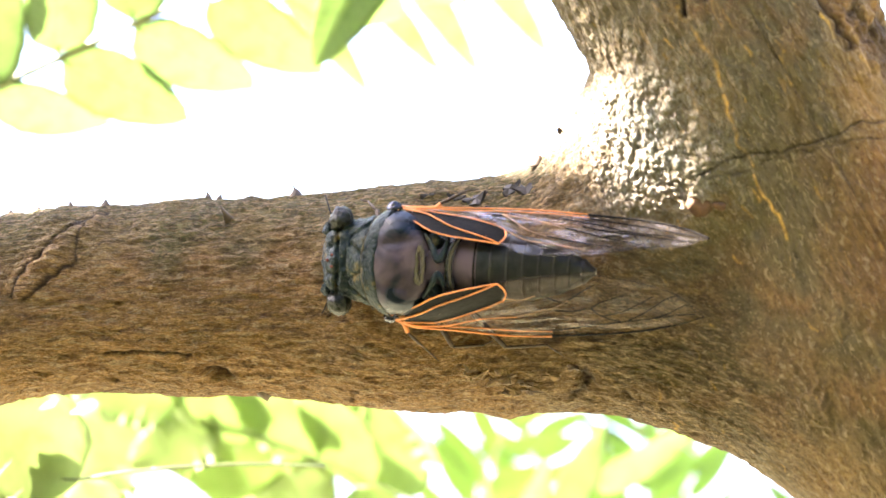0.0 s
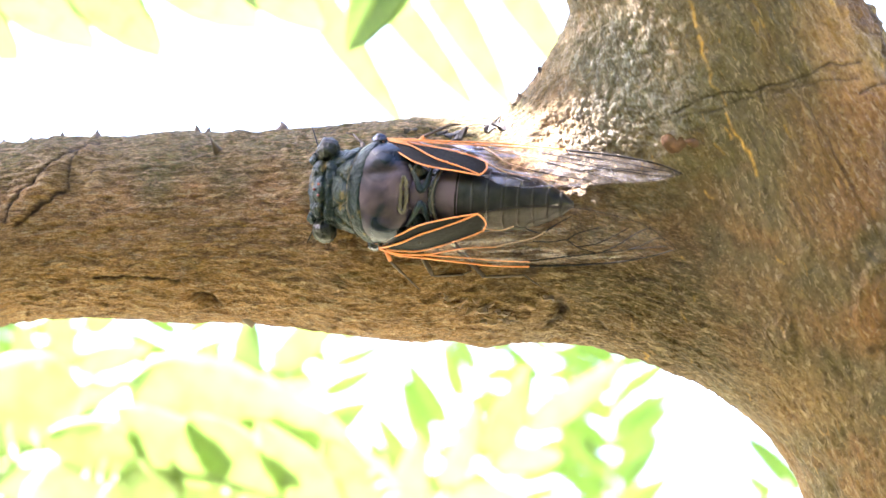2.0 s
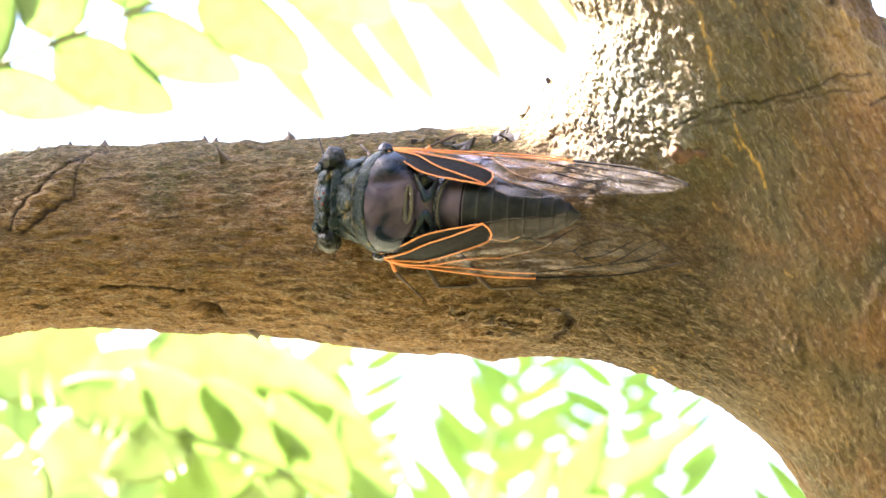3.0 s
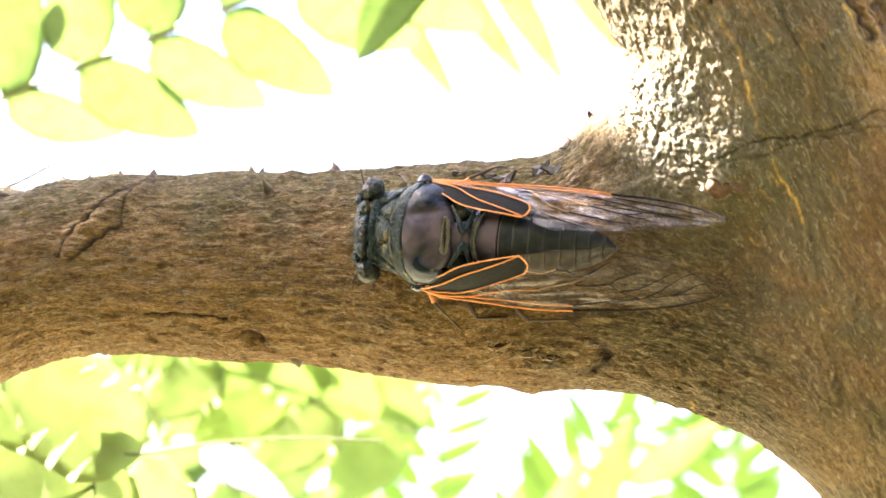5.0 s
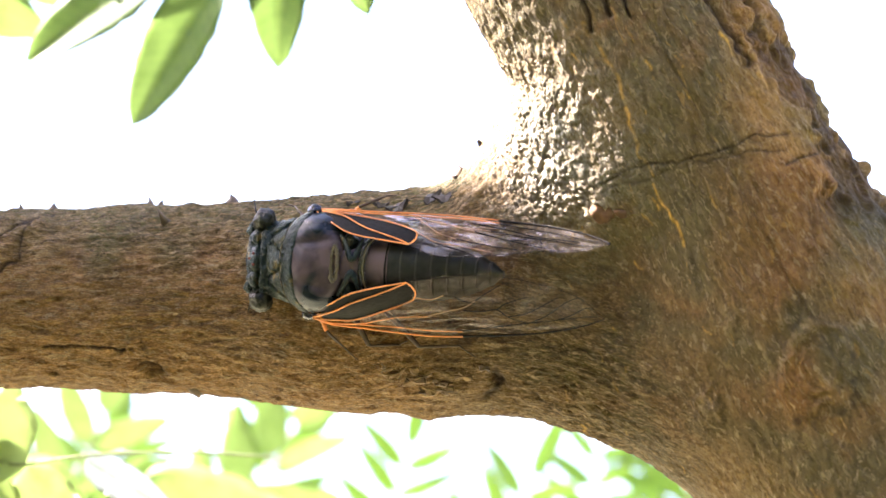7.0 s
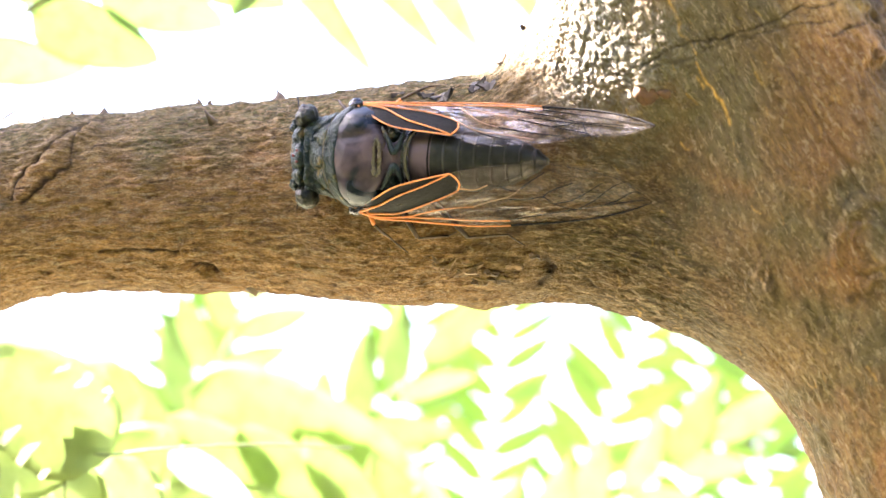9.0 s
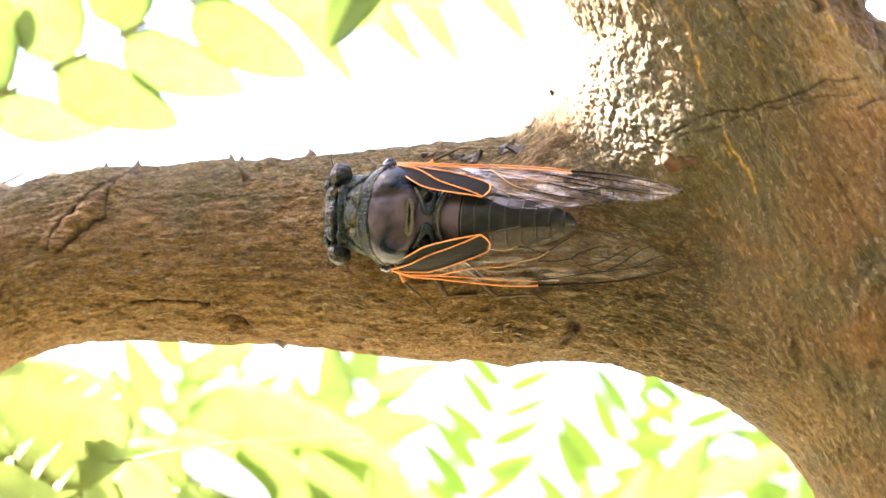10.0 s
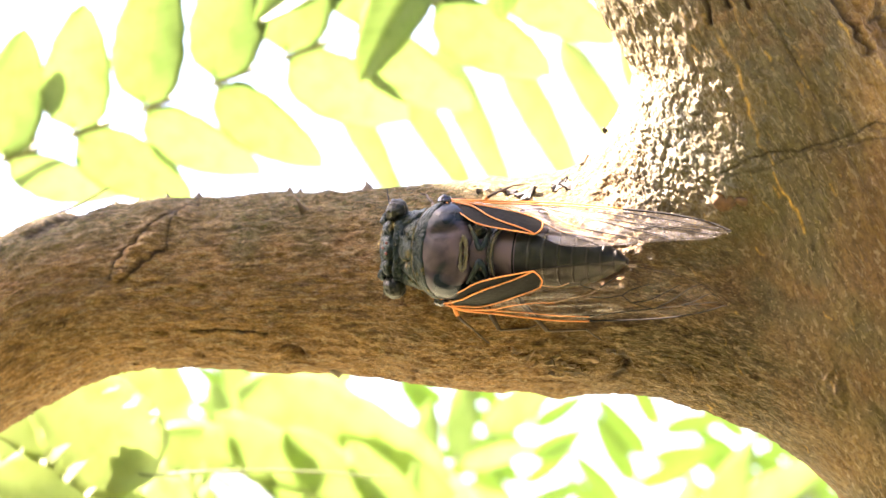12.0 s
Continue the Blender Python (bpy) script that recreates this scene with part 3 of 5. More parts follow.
def hedge():
    """Leafy bushes close behind the viewer and to both sides; unseen, added to block light."""
    rnd = np.random.RandomState(5)
    n = 10500
    az = np.radians(-90 + rnd.uniform(-95, 64, n))
    r = 1900 + 900 * rnd.rand(n) ** 1.5 + 250 * np.sin(az * 5)
    z = rnd.rand(n) ** 0.9 * (3000 + 500 * np.sin(az * 3 + 1) + 300 * np.sin(az * 7))
    c = np.stack([r * np.cos(az), r * np.sin(az), z], 1) / (MM * 1000)
    a = rnd.normal(size=(n, 3))
    a /= np.linalg.norm(a, axis=1, keepdims=True)
    q = np.cross(a, rnd.normal(size=(n, 3)))
    q /= np.linalg.norm(q, axis=1, keepdims=True)
    w = np.cross(a, q)
    s = rnd.uniform(60, 115, n)[:, None]
    verts = np.stack([c - a * s, c + q * s * 0.42 + w * s * 0.1, c + a * s - w * s * 0.2, c - q * s * 0.42 + w * s * 0.1], 1).reshape(-1, 3)
    faces = np.arange(4 * n).reshape(-1, 4)
    ob = link_mesh("hedge", verts, faces, HEDGE, smooth=False)
    tagged(ob, "unseen leafy green bushes added to block light, standing on the earth", "bushes", kind="stuff")


hedge()


# ---- the cicada ----
# body axis (head to tail), its side and its back, in the fork's space
_ax = Vector((1.0, -0.18, -0.067)).normalized()
_up = Vector((0.0, -1.0, -0.06))
_up = (_up - _ax * _up.dot(_ax)).normalized()
_sd = _up.cross(_ax)
if _sd.z > 0:
    _sd = -_sd
CICADA_M = Matrix(((_ax.x, _sd.x, _up.x, -8 * MM), (_ax.y, _sd.y, _up.y, 2 * MM), (_ax.z, _sd.z, _up.z, 5.3 * MM), (0, 0, 0, 1)))
if CICADA_M.to_3x3().determinant() < 0:
    CICADA_M = Matrix(((_ax.x, -_sd.x, _up.x, -8 * MM), (_ax.y, -_sd.y, _up.y, 2 * MM), (_ax.z, -_sd.z, _up.z, 5.3 * MM), (0, 0, 0, 1)))
    LOW = -1.0      # the side that hangs lower
else:
    LOW = 1.0


def loft(bm, sections, sides=28, power=2.0, ends=True):
    """Rings across the body: (along, half width, top, bottom), rounded."""
    rings = []
    for a, w, top, low in sections:
        mid, half = (top + low) / 2, (top - low) / 2
        ring = []
        for k in range(sides):
            t = 2 * math.pi * k / sides
            c, q = math.cos(t), math.sin(t)
            e = 2 / power
            ring.append(bm.verts.new((a, w * math.copysign(abs(c) ** e, c), mid + half * math.copysign(abs(q) ** e, q))))
        rings.append(ring)
    for r, t in zip(rings, rings[1:]):
        for k in range(sides):
            bm.faces.new((r[k], r[(k + 1) % sides], t[(k + 1) % sides], t[k]))
    if ends:
        bm.faces.new(rings[0][::-1])
        bm.faces.new(rings[-1])
    return rings


def lofted(sections, steps=5, **k):
    bm = bmesh.new()
    loft(bm, [tuple(q) for q in smooth_line(sections, steps)], **k)
    return bm


def ellipsoid(center, radii, turn=(0, 0, 0), u=20, v=12):
    bm = bmesh.new()
    bmesh.ops.create_uvsphere(bm, u_segments=u, v_segments=v, radius=1.0)
    m = pose(*center, *turn) @ Matrix.Diagonal((*radii, 1))
    bmesh.ops.transform(bm, matrix=m, verts=bm.verts)
    return bm


def wrinkle(bm, amount, scale, seed=0.0, top_only=False):
    """Small uneven relief along the normals."""
    bm.normal_update()
    for v in bm.verts:
        q = v.co * scale + Vector((seed, seed * 0.7, 3.1))
        v.co += v.normal * amount * (noise.noise(q) + 0.5 * noise.noise(q * 2.3))
    return bm


def shell_material():
    m, n, l, b = material("cicada_shell")
    tc = n.new("ShaderNodeTexCoord")
    big = noise_tex(n, l, tc.outputs["Object"], 260.0, 4)
    fine = noise_tex(n, l, tc.outputs["Object"], 2600.0, 4)
    r = ramp(n, [(0.30, (0.003, 0.0035, 0.004)), (0.55, (0.007, 0.008, 0.008)), (0.74, (0.024, 0.022, 0.016))])
    l.new(big, r.inputs[0])
    l.new(r.outputs[0], b.inputs["Base Color"])
    rr = ramp(n, [(0.35, (0.14, 0.14, 0.14)), (0.7, (0.34, 0.34, 0.34))])
    l.new(fine, rr.inputs[0])
    l.new(rr.outputs[0], b.inputs["Roughness"])
    b.inputs["Specular IOR Level"].default_value = 0.5
    b.inputs["Specular Tint"].default_value = (0.80, 0.78, 1.0, 1)
    bump(n, l, mix(n, l, "FLOAT", big, fine, 0.5), b, 0.35, 0.00018)
    return m


def shield_material():
    """Polished black with a purplish sheen painted into the colour in soft patches."""
    m, n, l, b = material("cicada_shield")
    tc = n.new("ShaderNodeTexCoord")
    big = noise_tex(n, l, tc.outputs["Object"], 170.0, 3, 0.5, 0.8)
    fine = noise_tex(n, l, tc.outputs["Object"], 1500.0, 4)
    xyz = n.new("ShaderNodeSeparateXYZ")
    l.new(tc.outputs["Object"], xyz.inputs[0])
    off = maths(n, l, "ADD", maths(n, l, "ABSOLUTE", xyz.outputs[1]), maths(n, l, "MULTIPLY_ADD", big, 0.024, -0.011))
    # purple-brown towards the middle stands in for a broad soft reflection
    r = ramp(n, [(0.0, (0.085, 0.058, 0.060)), (0.0034, (0.060, 0.041, 0.045)), (0.0054, (0.009, 0.011, 0.013)), (0.0085, (0.004, 0.007, 0.009))])
    l.new(off, r.inputs[0])
    l.new(r.outputs[0], b.inputs["Base Color"])
    rr = ramp(n, [(0.0030, (0.48, 0.48, 0.48)), (0.0060, (0.27, 0.27, 0.27))])
    l.new(off, rr.inputs[0])
    l.new(rr.outputs[0], b.inputs["Roughness"])
    b.inputs["Specular IOR Level"].default_value = 0.17
    b.inputs["Specular Tint"].default_value = (0.70, 0.78, 1.0, 1)
    bump(n, l, mix(n, l, "FLOAT", big, fine, 0.3), b, 0.3, 0.0003)
    return m


def bronze_material():
    """The greenish black of head and collar, with a golden down."""
    m, n, l, b = material("cicada_head_shell")
    tc = n.new("ShaderNodeTexCoord")
    big = noise_tex(n, l, tc.outputs["Object"], 420.0, 5)
    fine = noise_tex(n, l, tc.outputs["Object"], 1900.0, 5)
    r = ramp(n, [(0.36, (0.002, 0.0035, 0.0035)), (0.52, (0.006, 0.010, 0.009)), (0.60, (0.020, 0.020, 0.010)), (0.68, (0.13, 0.085, 0.028))])
    l.new(big, r.inputs[0])
    l.new(r.outputs[0], b.inputs["Base Color"])
    b.inputs["Roughness"].default_value = 0.34
    b.inputs["Specular IOR Level"].default_value = 0.24
    b.inputs["Specular Tint"].default_value = (0.72, 0.95, 0.95, 1)
    bump(n, l, mix(n, l, "FLOAT", big, fine, 0.5), b, 1.0, 0.0009)
    return m


def wing_material(name, crease, milky):
    """A clear, thin, glossy membrane, finely pleated along its length, a little smoky."""
    m, n, l, b = material(name)
    tc = n.new("ShaderNodeTexCoord")
    mp = n.new("ShaderNodeMapping")
    mp.inputs["Scale"].default_value = (150.0, 800.0, 800.0)
    l.new(tc.outputs["Object"], mp.inputs["Vector"])
    f = noise_tex(n, l, mp.outputs[0], 1.0, 4, 0.6, 0.6)
    big = noise_tex(n, l, tc.outputs["Object"], 300.0, 3)
    clear = n.new("ShaderNodeBsdfTransparent")
    r = ramp(n, [(0.3, (0.60, 0.54, 0.49)), (0.7, (0.84, 0.79, 0.73))])
    l.new(big, r.inputs[0])
    l.new(r.outputs[0], clear.inputs[0])
    gloss = n.new("ShaderNodeBsdfGlossy")
    gloss.inputs["Roughness"].default_value = 0.16
    gloss.inputs["Color"].default_value = (1.0, 0.90, 0.93, 1)
    haze = n.new("ShaderNodeBsdfDiffuse")
    haze.inputs[0].default_value = (0.58, 0.50, 0.42, 1)
    bp = n.new("ShaderNodeBump")
    bp.inputs["Strength"].default_value, bp.inputs["Distance"].default_value = 0.8, 0.0012
    l.new(f, bp.inputs["Height"])
    l.new(bp.outputs[0], gloss.inputs["Normal"])
    fr = n.new("ShaderNodeFresnel")
    fr.inputs[0].default_value = 1.5
    s1, s2 = n.new("ShaderNodeMixShader"), n.new("ShaderNodeMixShader")
    film = ramp(n, [(0.42, (0.2 * milky,) * 3), (0.66, (milky,) * 3)])
    l.new(f, film.inputs[0])
    l.new(film.outputs[0], s1.inputs[0])
    l.new(clear.outputs[0], s1.inputs[1])
    l.new(haze.outputs[0], s1.inputs[2])
    pleat = ramp(n, [(0.48, (0.12, 0.12, 0.12)), (0.60, (crease, crease, crease))])
    l.new(f, pleat.inputs[0])
    l.new(maths(n, l, "MULTIPLY", fr.outputs[0], pleat.outputs[0], clamp=True), s2.inputs[0])
    l.new(s1.outputs[0], s2.inputs[1])
    l.new(gloss.outputs[0], s2.inputs[2])
    l.new(s2.outputs[0], n["Material Output"].inputs["Surface"])
    return m


C_SHELL, C_HEAD, C_WING, C_WING_FLAT = shell_material(), bronze_material(), wing_material("wing_pleated", 3.2, 0.10), wing_material("wing_flat", 0.8, 0.085)
C_EYE = plain("cicada_eye", (0.010, 0.0105, 0.006), 0.42, vary=0.95, scale=700, relief=0.0006)
C_SHIELD = shield_material()
C_EYE.node_tree.nodes["Principled BSDF"].inputs["Specular IOR Level"].default_value = 0.22
C_RED = plain("ocellus_red", (0.09, 0.016, 0.010), 0.25)
C_ABDOMEN = plain("abdomen_shell", (0.010, 0.0098, 0.0085), 0.45, vary=0.7, scale=500, relief=0.0003)
C_ABDOMEN.node_tree.nodes["Principled BSDF"].inputs["Specular IOR Level"].default_value = 0.3
C_LEG = plain("leg_brown", (0.045, 0.024, 0.010), 0.7, vary=0.4, scale=900)
C_VEIN = plain("vein_black", (0.010, 0.008, 0.007), 0.65)
C_VEIN.node_tree.nodes["Principled BSDF"].inputs["Specular IOR Level"].default_value = 0.12
C_BAND = plain("cuticle_band", (0.015, 0.0135, 0.011), 0.5, vary=0.3, scale=1500)
C_DOWN = plain("golden_down", (0.070, 0.055, 0.026), 0.7, vary=0.4, scale=3000)
C_TAN = plain("vein_tan", (0.36, 0.20, 0.10), 0.5)
C_FELT = plain("basal_black", (0.006, 0.0055, 0.005), 0.6, vary=0.4, scale=1500, relief=0.0002)
C_FELT.node_tree.nodes["Principled BSDF"].inputs["Specular IOR Level"].default_value = 0.08

# edges of the two folded forewings, base to tip: along, outwards, height
LOW_COST = smooth_line([(-4.5, 8.2, 3.6), (-1.4, 9.2, 2.4), (3.0, 9.5, 0.6), (7.8, 9.9, -1.2), (13.7, 10.1, -2.0), (23.0, 9.4, -1.8), (30.5, 8.4, -1.2), (36.3, 7.0, -0.2), (40.2, 5.5, 0.9)], 6)
LOW_TRAIL = smooth_line([(-4.7, 7.5, 4.4), (-0.6, 5.8, 7.2), (3.4, 3.8, 8.5), (11.4, 1.7, 8.2), (16.4, 0.6, 7.4), (23.6, -0.2, 6.2), (29.9, 0.4, 4.6), (35.9, 2.1, 2.6), (40.2, 5.5, 0.9)], 6)
HIGH_COST = smooth_line([(-4.0, 8.0, 3.6), (0.0, 8.1, 2.4), (4.7, 8.1, 0.6), (9.5, 8.2, -1.2), (15.3, 8.2, -2.0), (22.9, 7.9, -1.8), (30.5, 7.5, -1.2), (36.4, 6.7, -0.2), (40.4, 5.5, 0.9)], 6)
HIGH_TRAIL = smooth_line([(-4.4, 7.5, 4.4), (-0.8, 5.9, 7.2), (3.0, 4.5, 8.5), (11.3, 3.5, 8.2), (15.5, 2.1, 7.4), (23.4, 2.6, 6.2), (30.5, 3.6, 4.6), (36.3, 4.2, 2.6), (40.4, 5.5, 0.9)], 6)


def along(line, u):
    x = min(max(u, 0.0), 1.0) * (len(line) - 1)
    i = min(int(x), len(line) - 2)
    return Vector(line[i]).lerp(Vector(line[i + 1]), x - i)


def on_wing(u, v, side, lift=0.0):
    """A point of the wing: u from base to tip, v from the front edge to the inner edge."""
    lower = side * LOW > 0
    p = along(LOW_COST if lower else HIGH_COST, u).lerp(along(LOW_TRAIL if lower else HIGH_TRAIL, u), v)
    p += Vector((0, 0.62, 0.78)) * (0.9 * math.sin(math.pi * v) * math.sin(math.pi * min(1, u * 1.1 + 0.05)) + lift)
    return Vector((p.x, p.y * side, p.z))


# veins of the lower wing and of the upper one: (u, v) from base to tip
LOW_ORANGE = (("costal_vein", ((0, 0.0), (0.12, 0.01), (0.26, 0.0), (0.40, 0.0), (0.56, 0.0)), 0.34, 0.22), ("radial_vein", ((0.02, 0.06), (0.188, 0.13), (0.312, 0.14), (0.425, 0.13), (0.56, 0.10)), 0.24, 0.12),
              ("median_vein", ((0.06, 0.10), (0.238, 0.17), (0.312, 0.30), (0.375, 0.375), (0.475, 0.40)), 0.22, 0.11), ("cubital_vein", ((0.06, 0.25), (0.138, 0.33), (0.2, 0.29), (0.262, 0.375), (0.338, 0.55), (0.413, 0.70)), 0.22, 0.16),
              ("loop_vein", ((0.375, 0.99), (0.40, 0.89), (0.415, 0.80), (0.413, 0.70)), 0.18, 0.16), ("clavus_vein", ((0.015, 0.35), (0.09, 0.62), (0.175, 0.725), (0.288, 0.84), (0.375, 0.99)), 0.28, 0.16),
              ("inner_vein", ((0.0, 1.0), (0.10, 1.0), (0.22, 1.0), (0.32, 1.0), (0.375, 0.995)), 0.22, 0.16))
LOW_DARK = (((0.56, 0.0), (0.65, 0.0), (0.80, 0.0), (0.92, 0.0), (1.0, 0.0)), ((0.55, 0.10), (0.638, 0.175), (0.725, 0.225), (0.80, 0.25), (0.888, 0.30), (0.96, 0.42)), ((0.588, 0.625), (0.612, 0.725), (0.65, 0.85)),
            ((0.562, 0.475), (0.60, 0.45), (0.638, 0.475), (0.663, 0.35), (0.712, 0.225)), ((0.638, 0.475), (0.663, 0.575), (0.725, 0.70)), ((0.663, 0.35), (0.712, 0.40), (0.763, 0.55), (0.812, 0.75)),
            ((0.725, 0.225), (0.788, 0.425), (0.888, 0.95)), ((0.80, 0.25), (0.862, 0.40), (0.95, 0.95)), ((0.513, 0.725), (0.538, 0.70), (0.55, 0.775), (0.588, 0.825), (0.612, 0.925)),
            ((0.538, 0.70), (0.562, 0.625), (0.588, 0.575)), ((0.40, 0.99), (0.50, 0.975), (0.575, 0.975), (0.625, 0.95)))
LOW_TAN = (((0.475, 0.40), (0.525, 0.475), (0.562, 0.525), (0.588, 0.625)), ((0.413, 0.72), (0.475, 0.675), (0.513, 0.725)))
HIGH_ORANGE = (("costal_vein", ((0, 0.0), (0.12, 0.01), (0.26, 0.0), (0.42, 0.0), (0.62, 0.0)), 0.26, 0.18), ("radial_vein", ((0.012, 0.175), (0.20, 0.15), (0.375, 0.125), (0.538, 0.075), (0.625, 0.10)), 0.22, 0.14),
               ("median_vein", ((0.03, 0.25), (0.075, 0.325), (0.262, 0.40), (0.35, 0.55), (0.40, 0.65)), 0.20, 0.16), ("loop_vein", ((0.40, 0.65), (0.403, 0.775), (0.39, 0.90), (0.375, 0.99)), 0.18, 0.16),
               ("clavus_vein", ((0.02, 0.48), (0.138, 0.50), (0.288, 0.80), (0.375, 0.975)), 0.22, 0.16), ("inner_vein", ((0.0, 1.0), (0.10, 1.0), (0.22, 1.0), (0.32, 1.0), (0.375, 0.995)), 0.20, 0.16))
HIGH_DARK = (((0.62, 0.0), (0.70, 0.0), (0.80, 0.0), (0.92, 0.0), (1.0, 0.0)), ((0.625, 0.10), (0.725, 0.225), (0.838, 0.30), (0.938, 0.35)), ((0.612, 0.375), (0.712, 0.525), (0.825, 0.625), (0.925, 0.775)),
             ((0.538, 0.625), (0.612, 0.75), (0.688, 0.875)), ((0.562, 0.175), (0.65, 0.30), (0.738, 0.50), (0.862, 0.50)), ((0.575, 0.425), (0.663, 0.625), (0.763, 0.875)), ((0.488, 0.75), (0.55, 0.85), (0.588, 0.975)),
             ((0.738, 0.50), (0.742, 0.62), (0.75, 0.72)), ((0.663, 0.625), (0.70, 0.58), (0.712, 0.525)))
HIGH_TAN = (((0.388, 0.20), (0.513, 0.30), (0.612, 0.375)), ((0.388, 0.20), (0.462, 0.475), (0.538, 0.625)), ((0.40, 0.65), (0.475, 0.725), (0.55, 0.775), (0.625, 0.90)), ((0.513, 0.30), (0.575, 0.425)))


def wing(cicada, side):
    w = new("forewing")
    w.parent = cicada
    lower = side * LOW > 0
    bm = bmesh.new()
    nu, nv = 64, 18
    # the membrane sags between its veins
    grid = [[bm.verts.new(on_wing(i / nu, j / nv, side, 0.06 * noise.noise(Vector((i * 0.9, j * 1.1, side))) + 0.16 * noise.noise(Vector((i * 0.22, j * 0.75, 3 * side))))) for j in range(nv + 1)] for i in range(nu + 1)]
    for i in range(nu):
        for j in range(nv):
            bm.faces.new((grid[i][j], grid[i + 1][j], grid[i + 1][j + 1], grid[i][j + 1]))
    part("membrane", bm, C_WING_FLAT if lower else C_WING, w, "clear glassy membrane")

    def vein(name, uv, r0, r1, mat, label=""):
        pts = [on_wing(min(q[0], 0.998), q[1], side, 0.30 if mat is ORANGE else 0.17) for q in smooth_line([(p[0], p[1], 0.0) for p in uv], 6)]
        b2 = bmesh.new()
        k = len(pts) - 1
        tube(b2, pts, [0.62 * (r0 + (r1 - r0) * i / k) * (1 + 0.22 * noise.noise(pts[i] * 1.3)) for i in range(k + 1)], 7)
        part(name, b2, mat, w, label)

    for name, uv, r0, r1 in LOW_ORANGE if lower else HIGH_ORANGE:
        vein(name, uv, r0, r1, ORANGE, "bright orange vein")
    for k, uv in enumerate(LOW_DARK if lower else HIGH_DARK):
        vein("front_edge_vein" if k == 0 else "vein", uv, 0.30 if k == 0 else 0.16, 0.14 if k == 0 else 0.10, C_VEIN, "black leading vein" if k == 0 else "")
    for uv in LOW_TAN if lower else HIGH_TAN:
        vein("vein", uv, 0.15, 0.11, C_TAN, "tan vein")
    vein("margin_vein", ((0.38, 0.995), (0.52, 0.985), (0.66, 0.97), (0.80, 0.95), (0.92, 0.9), (1.0, 0.5)), 0.07, 0.06, C_VEIN)
    # the opaque dark cells at the base, bounded by the looping veins
    bm = bmesh.new()
    rows = []
    n = 22
    for i in range(n + 1):
        u = 0.07 + 0.335 * i / n
        if lower:
            lo = float(np.interp(u, (0.06, 0.138, 0.2, 0.262, 0.338, 0.413), (0.25, 0.33, 0.29, 0.375, 0.55, 0.70)))
            hi = float(np.interp(u, (0.0, 0.37, 0.40, 0.415), (0.99, 0.99, 0.89, 0.80)))
        else:
            lo = float(np.interp(u, (0.03, 0.075, 0.262, 0.35, 0.40), (0.25, 0.325, 0.40, 0.55, 0.65)))
            hi = float(np.interp(u, (0.0, 0.37, 0.39, 0.405), (0.99, 0.99, 0.90, 0.78)))
        rows.append([bm.verts.new(on_wing(u, lo + (hi - lo) * j / 6, side, 0.10 + 0.03 * noise.noise(Vector((i * 0.7, j * 0.9, 2 * side))))) for j in range(7)])
    for r, t in zip(rows, rows[1:]):
        for j in range(6):
            bm.faces.new((r[j], t[j], t[j + 1], r[j + 1]))
    part("basal_cell", bm, C_FELT, w, "smoky black cell at the wing base")
    bm = ellipsoid((-5.0, side * 7.9, 3.8), (1.2, 1.0, 1.0))
    part("wing_joint", wrinkle(bm, 0.25, 1.5), C_SHELL, w)


def limb(parent, name, joints, radii, mats, labels):
    """A leg of three lengths that ends on the bark."""
    leg = new(name)
    leg.parent = parent
    for nm, a, b, (r0, r1), m, lb in zip(("femur", "tibia", "tarsus"), joints, joints[1:], radii, mats, labels):
        a, b = Vector(a), Vector(b)
        bm = bmesh.new()
        pts = [a.lerp(b, k / 6) + Vector((0, 0, 0.35 * math.sin(math.pi * k / 6))) for k in range(7)]
        rr = [(r0 + (r1 - r0) * k / 6) * (0.8 + 0.35 * math.sin(math.pi * (k + 0.6) / 7.2)) for k in range(7)]
        tube(bm, pts, rr, 8)
        part(nm, wrinkle(bm, 0.05, 2.0), m, leg, lb)


def ridge(name, parent, pts, r0, r1, mat, label, flat=0.8, rough=0.1):
    """A raised line over the body, thickest in the middle."""
    bm = bmesh.new()
    line = [tuple(q) for q in smooth_line(pts, 6)]
    k = len(line) - 1
    tube(bm, line, [r0 + (r1 - r0) * math.sin(math.pi * i / k) for i in range(k + 1)], 9, flat=flat)
    return part(name, wrinkle(bm, rough, 2.2, r1), mat, parent, label)


def bell(x, at, width):
    return math.exp(-((x - at) / width) ** 2)


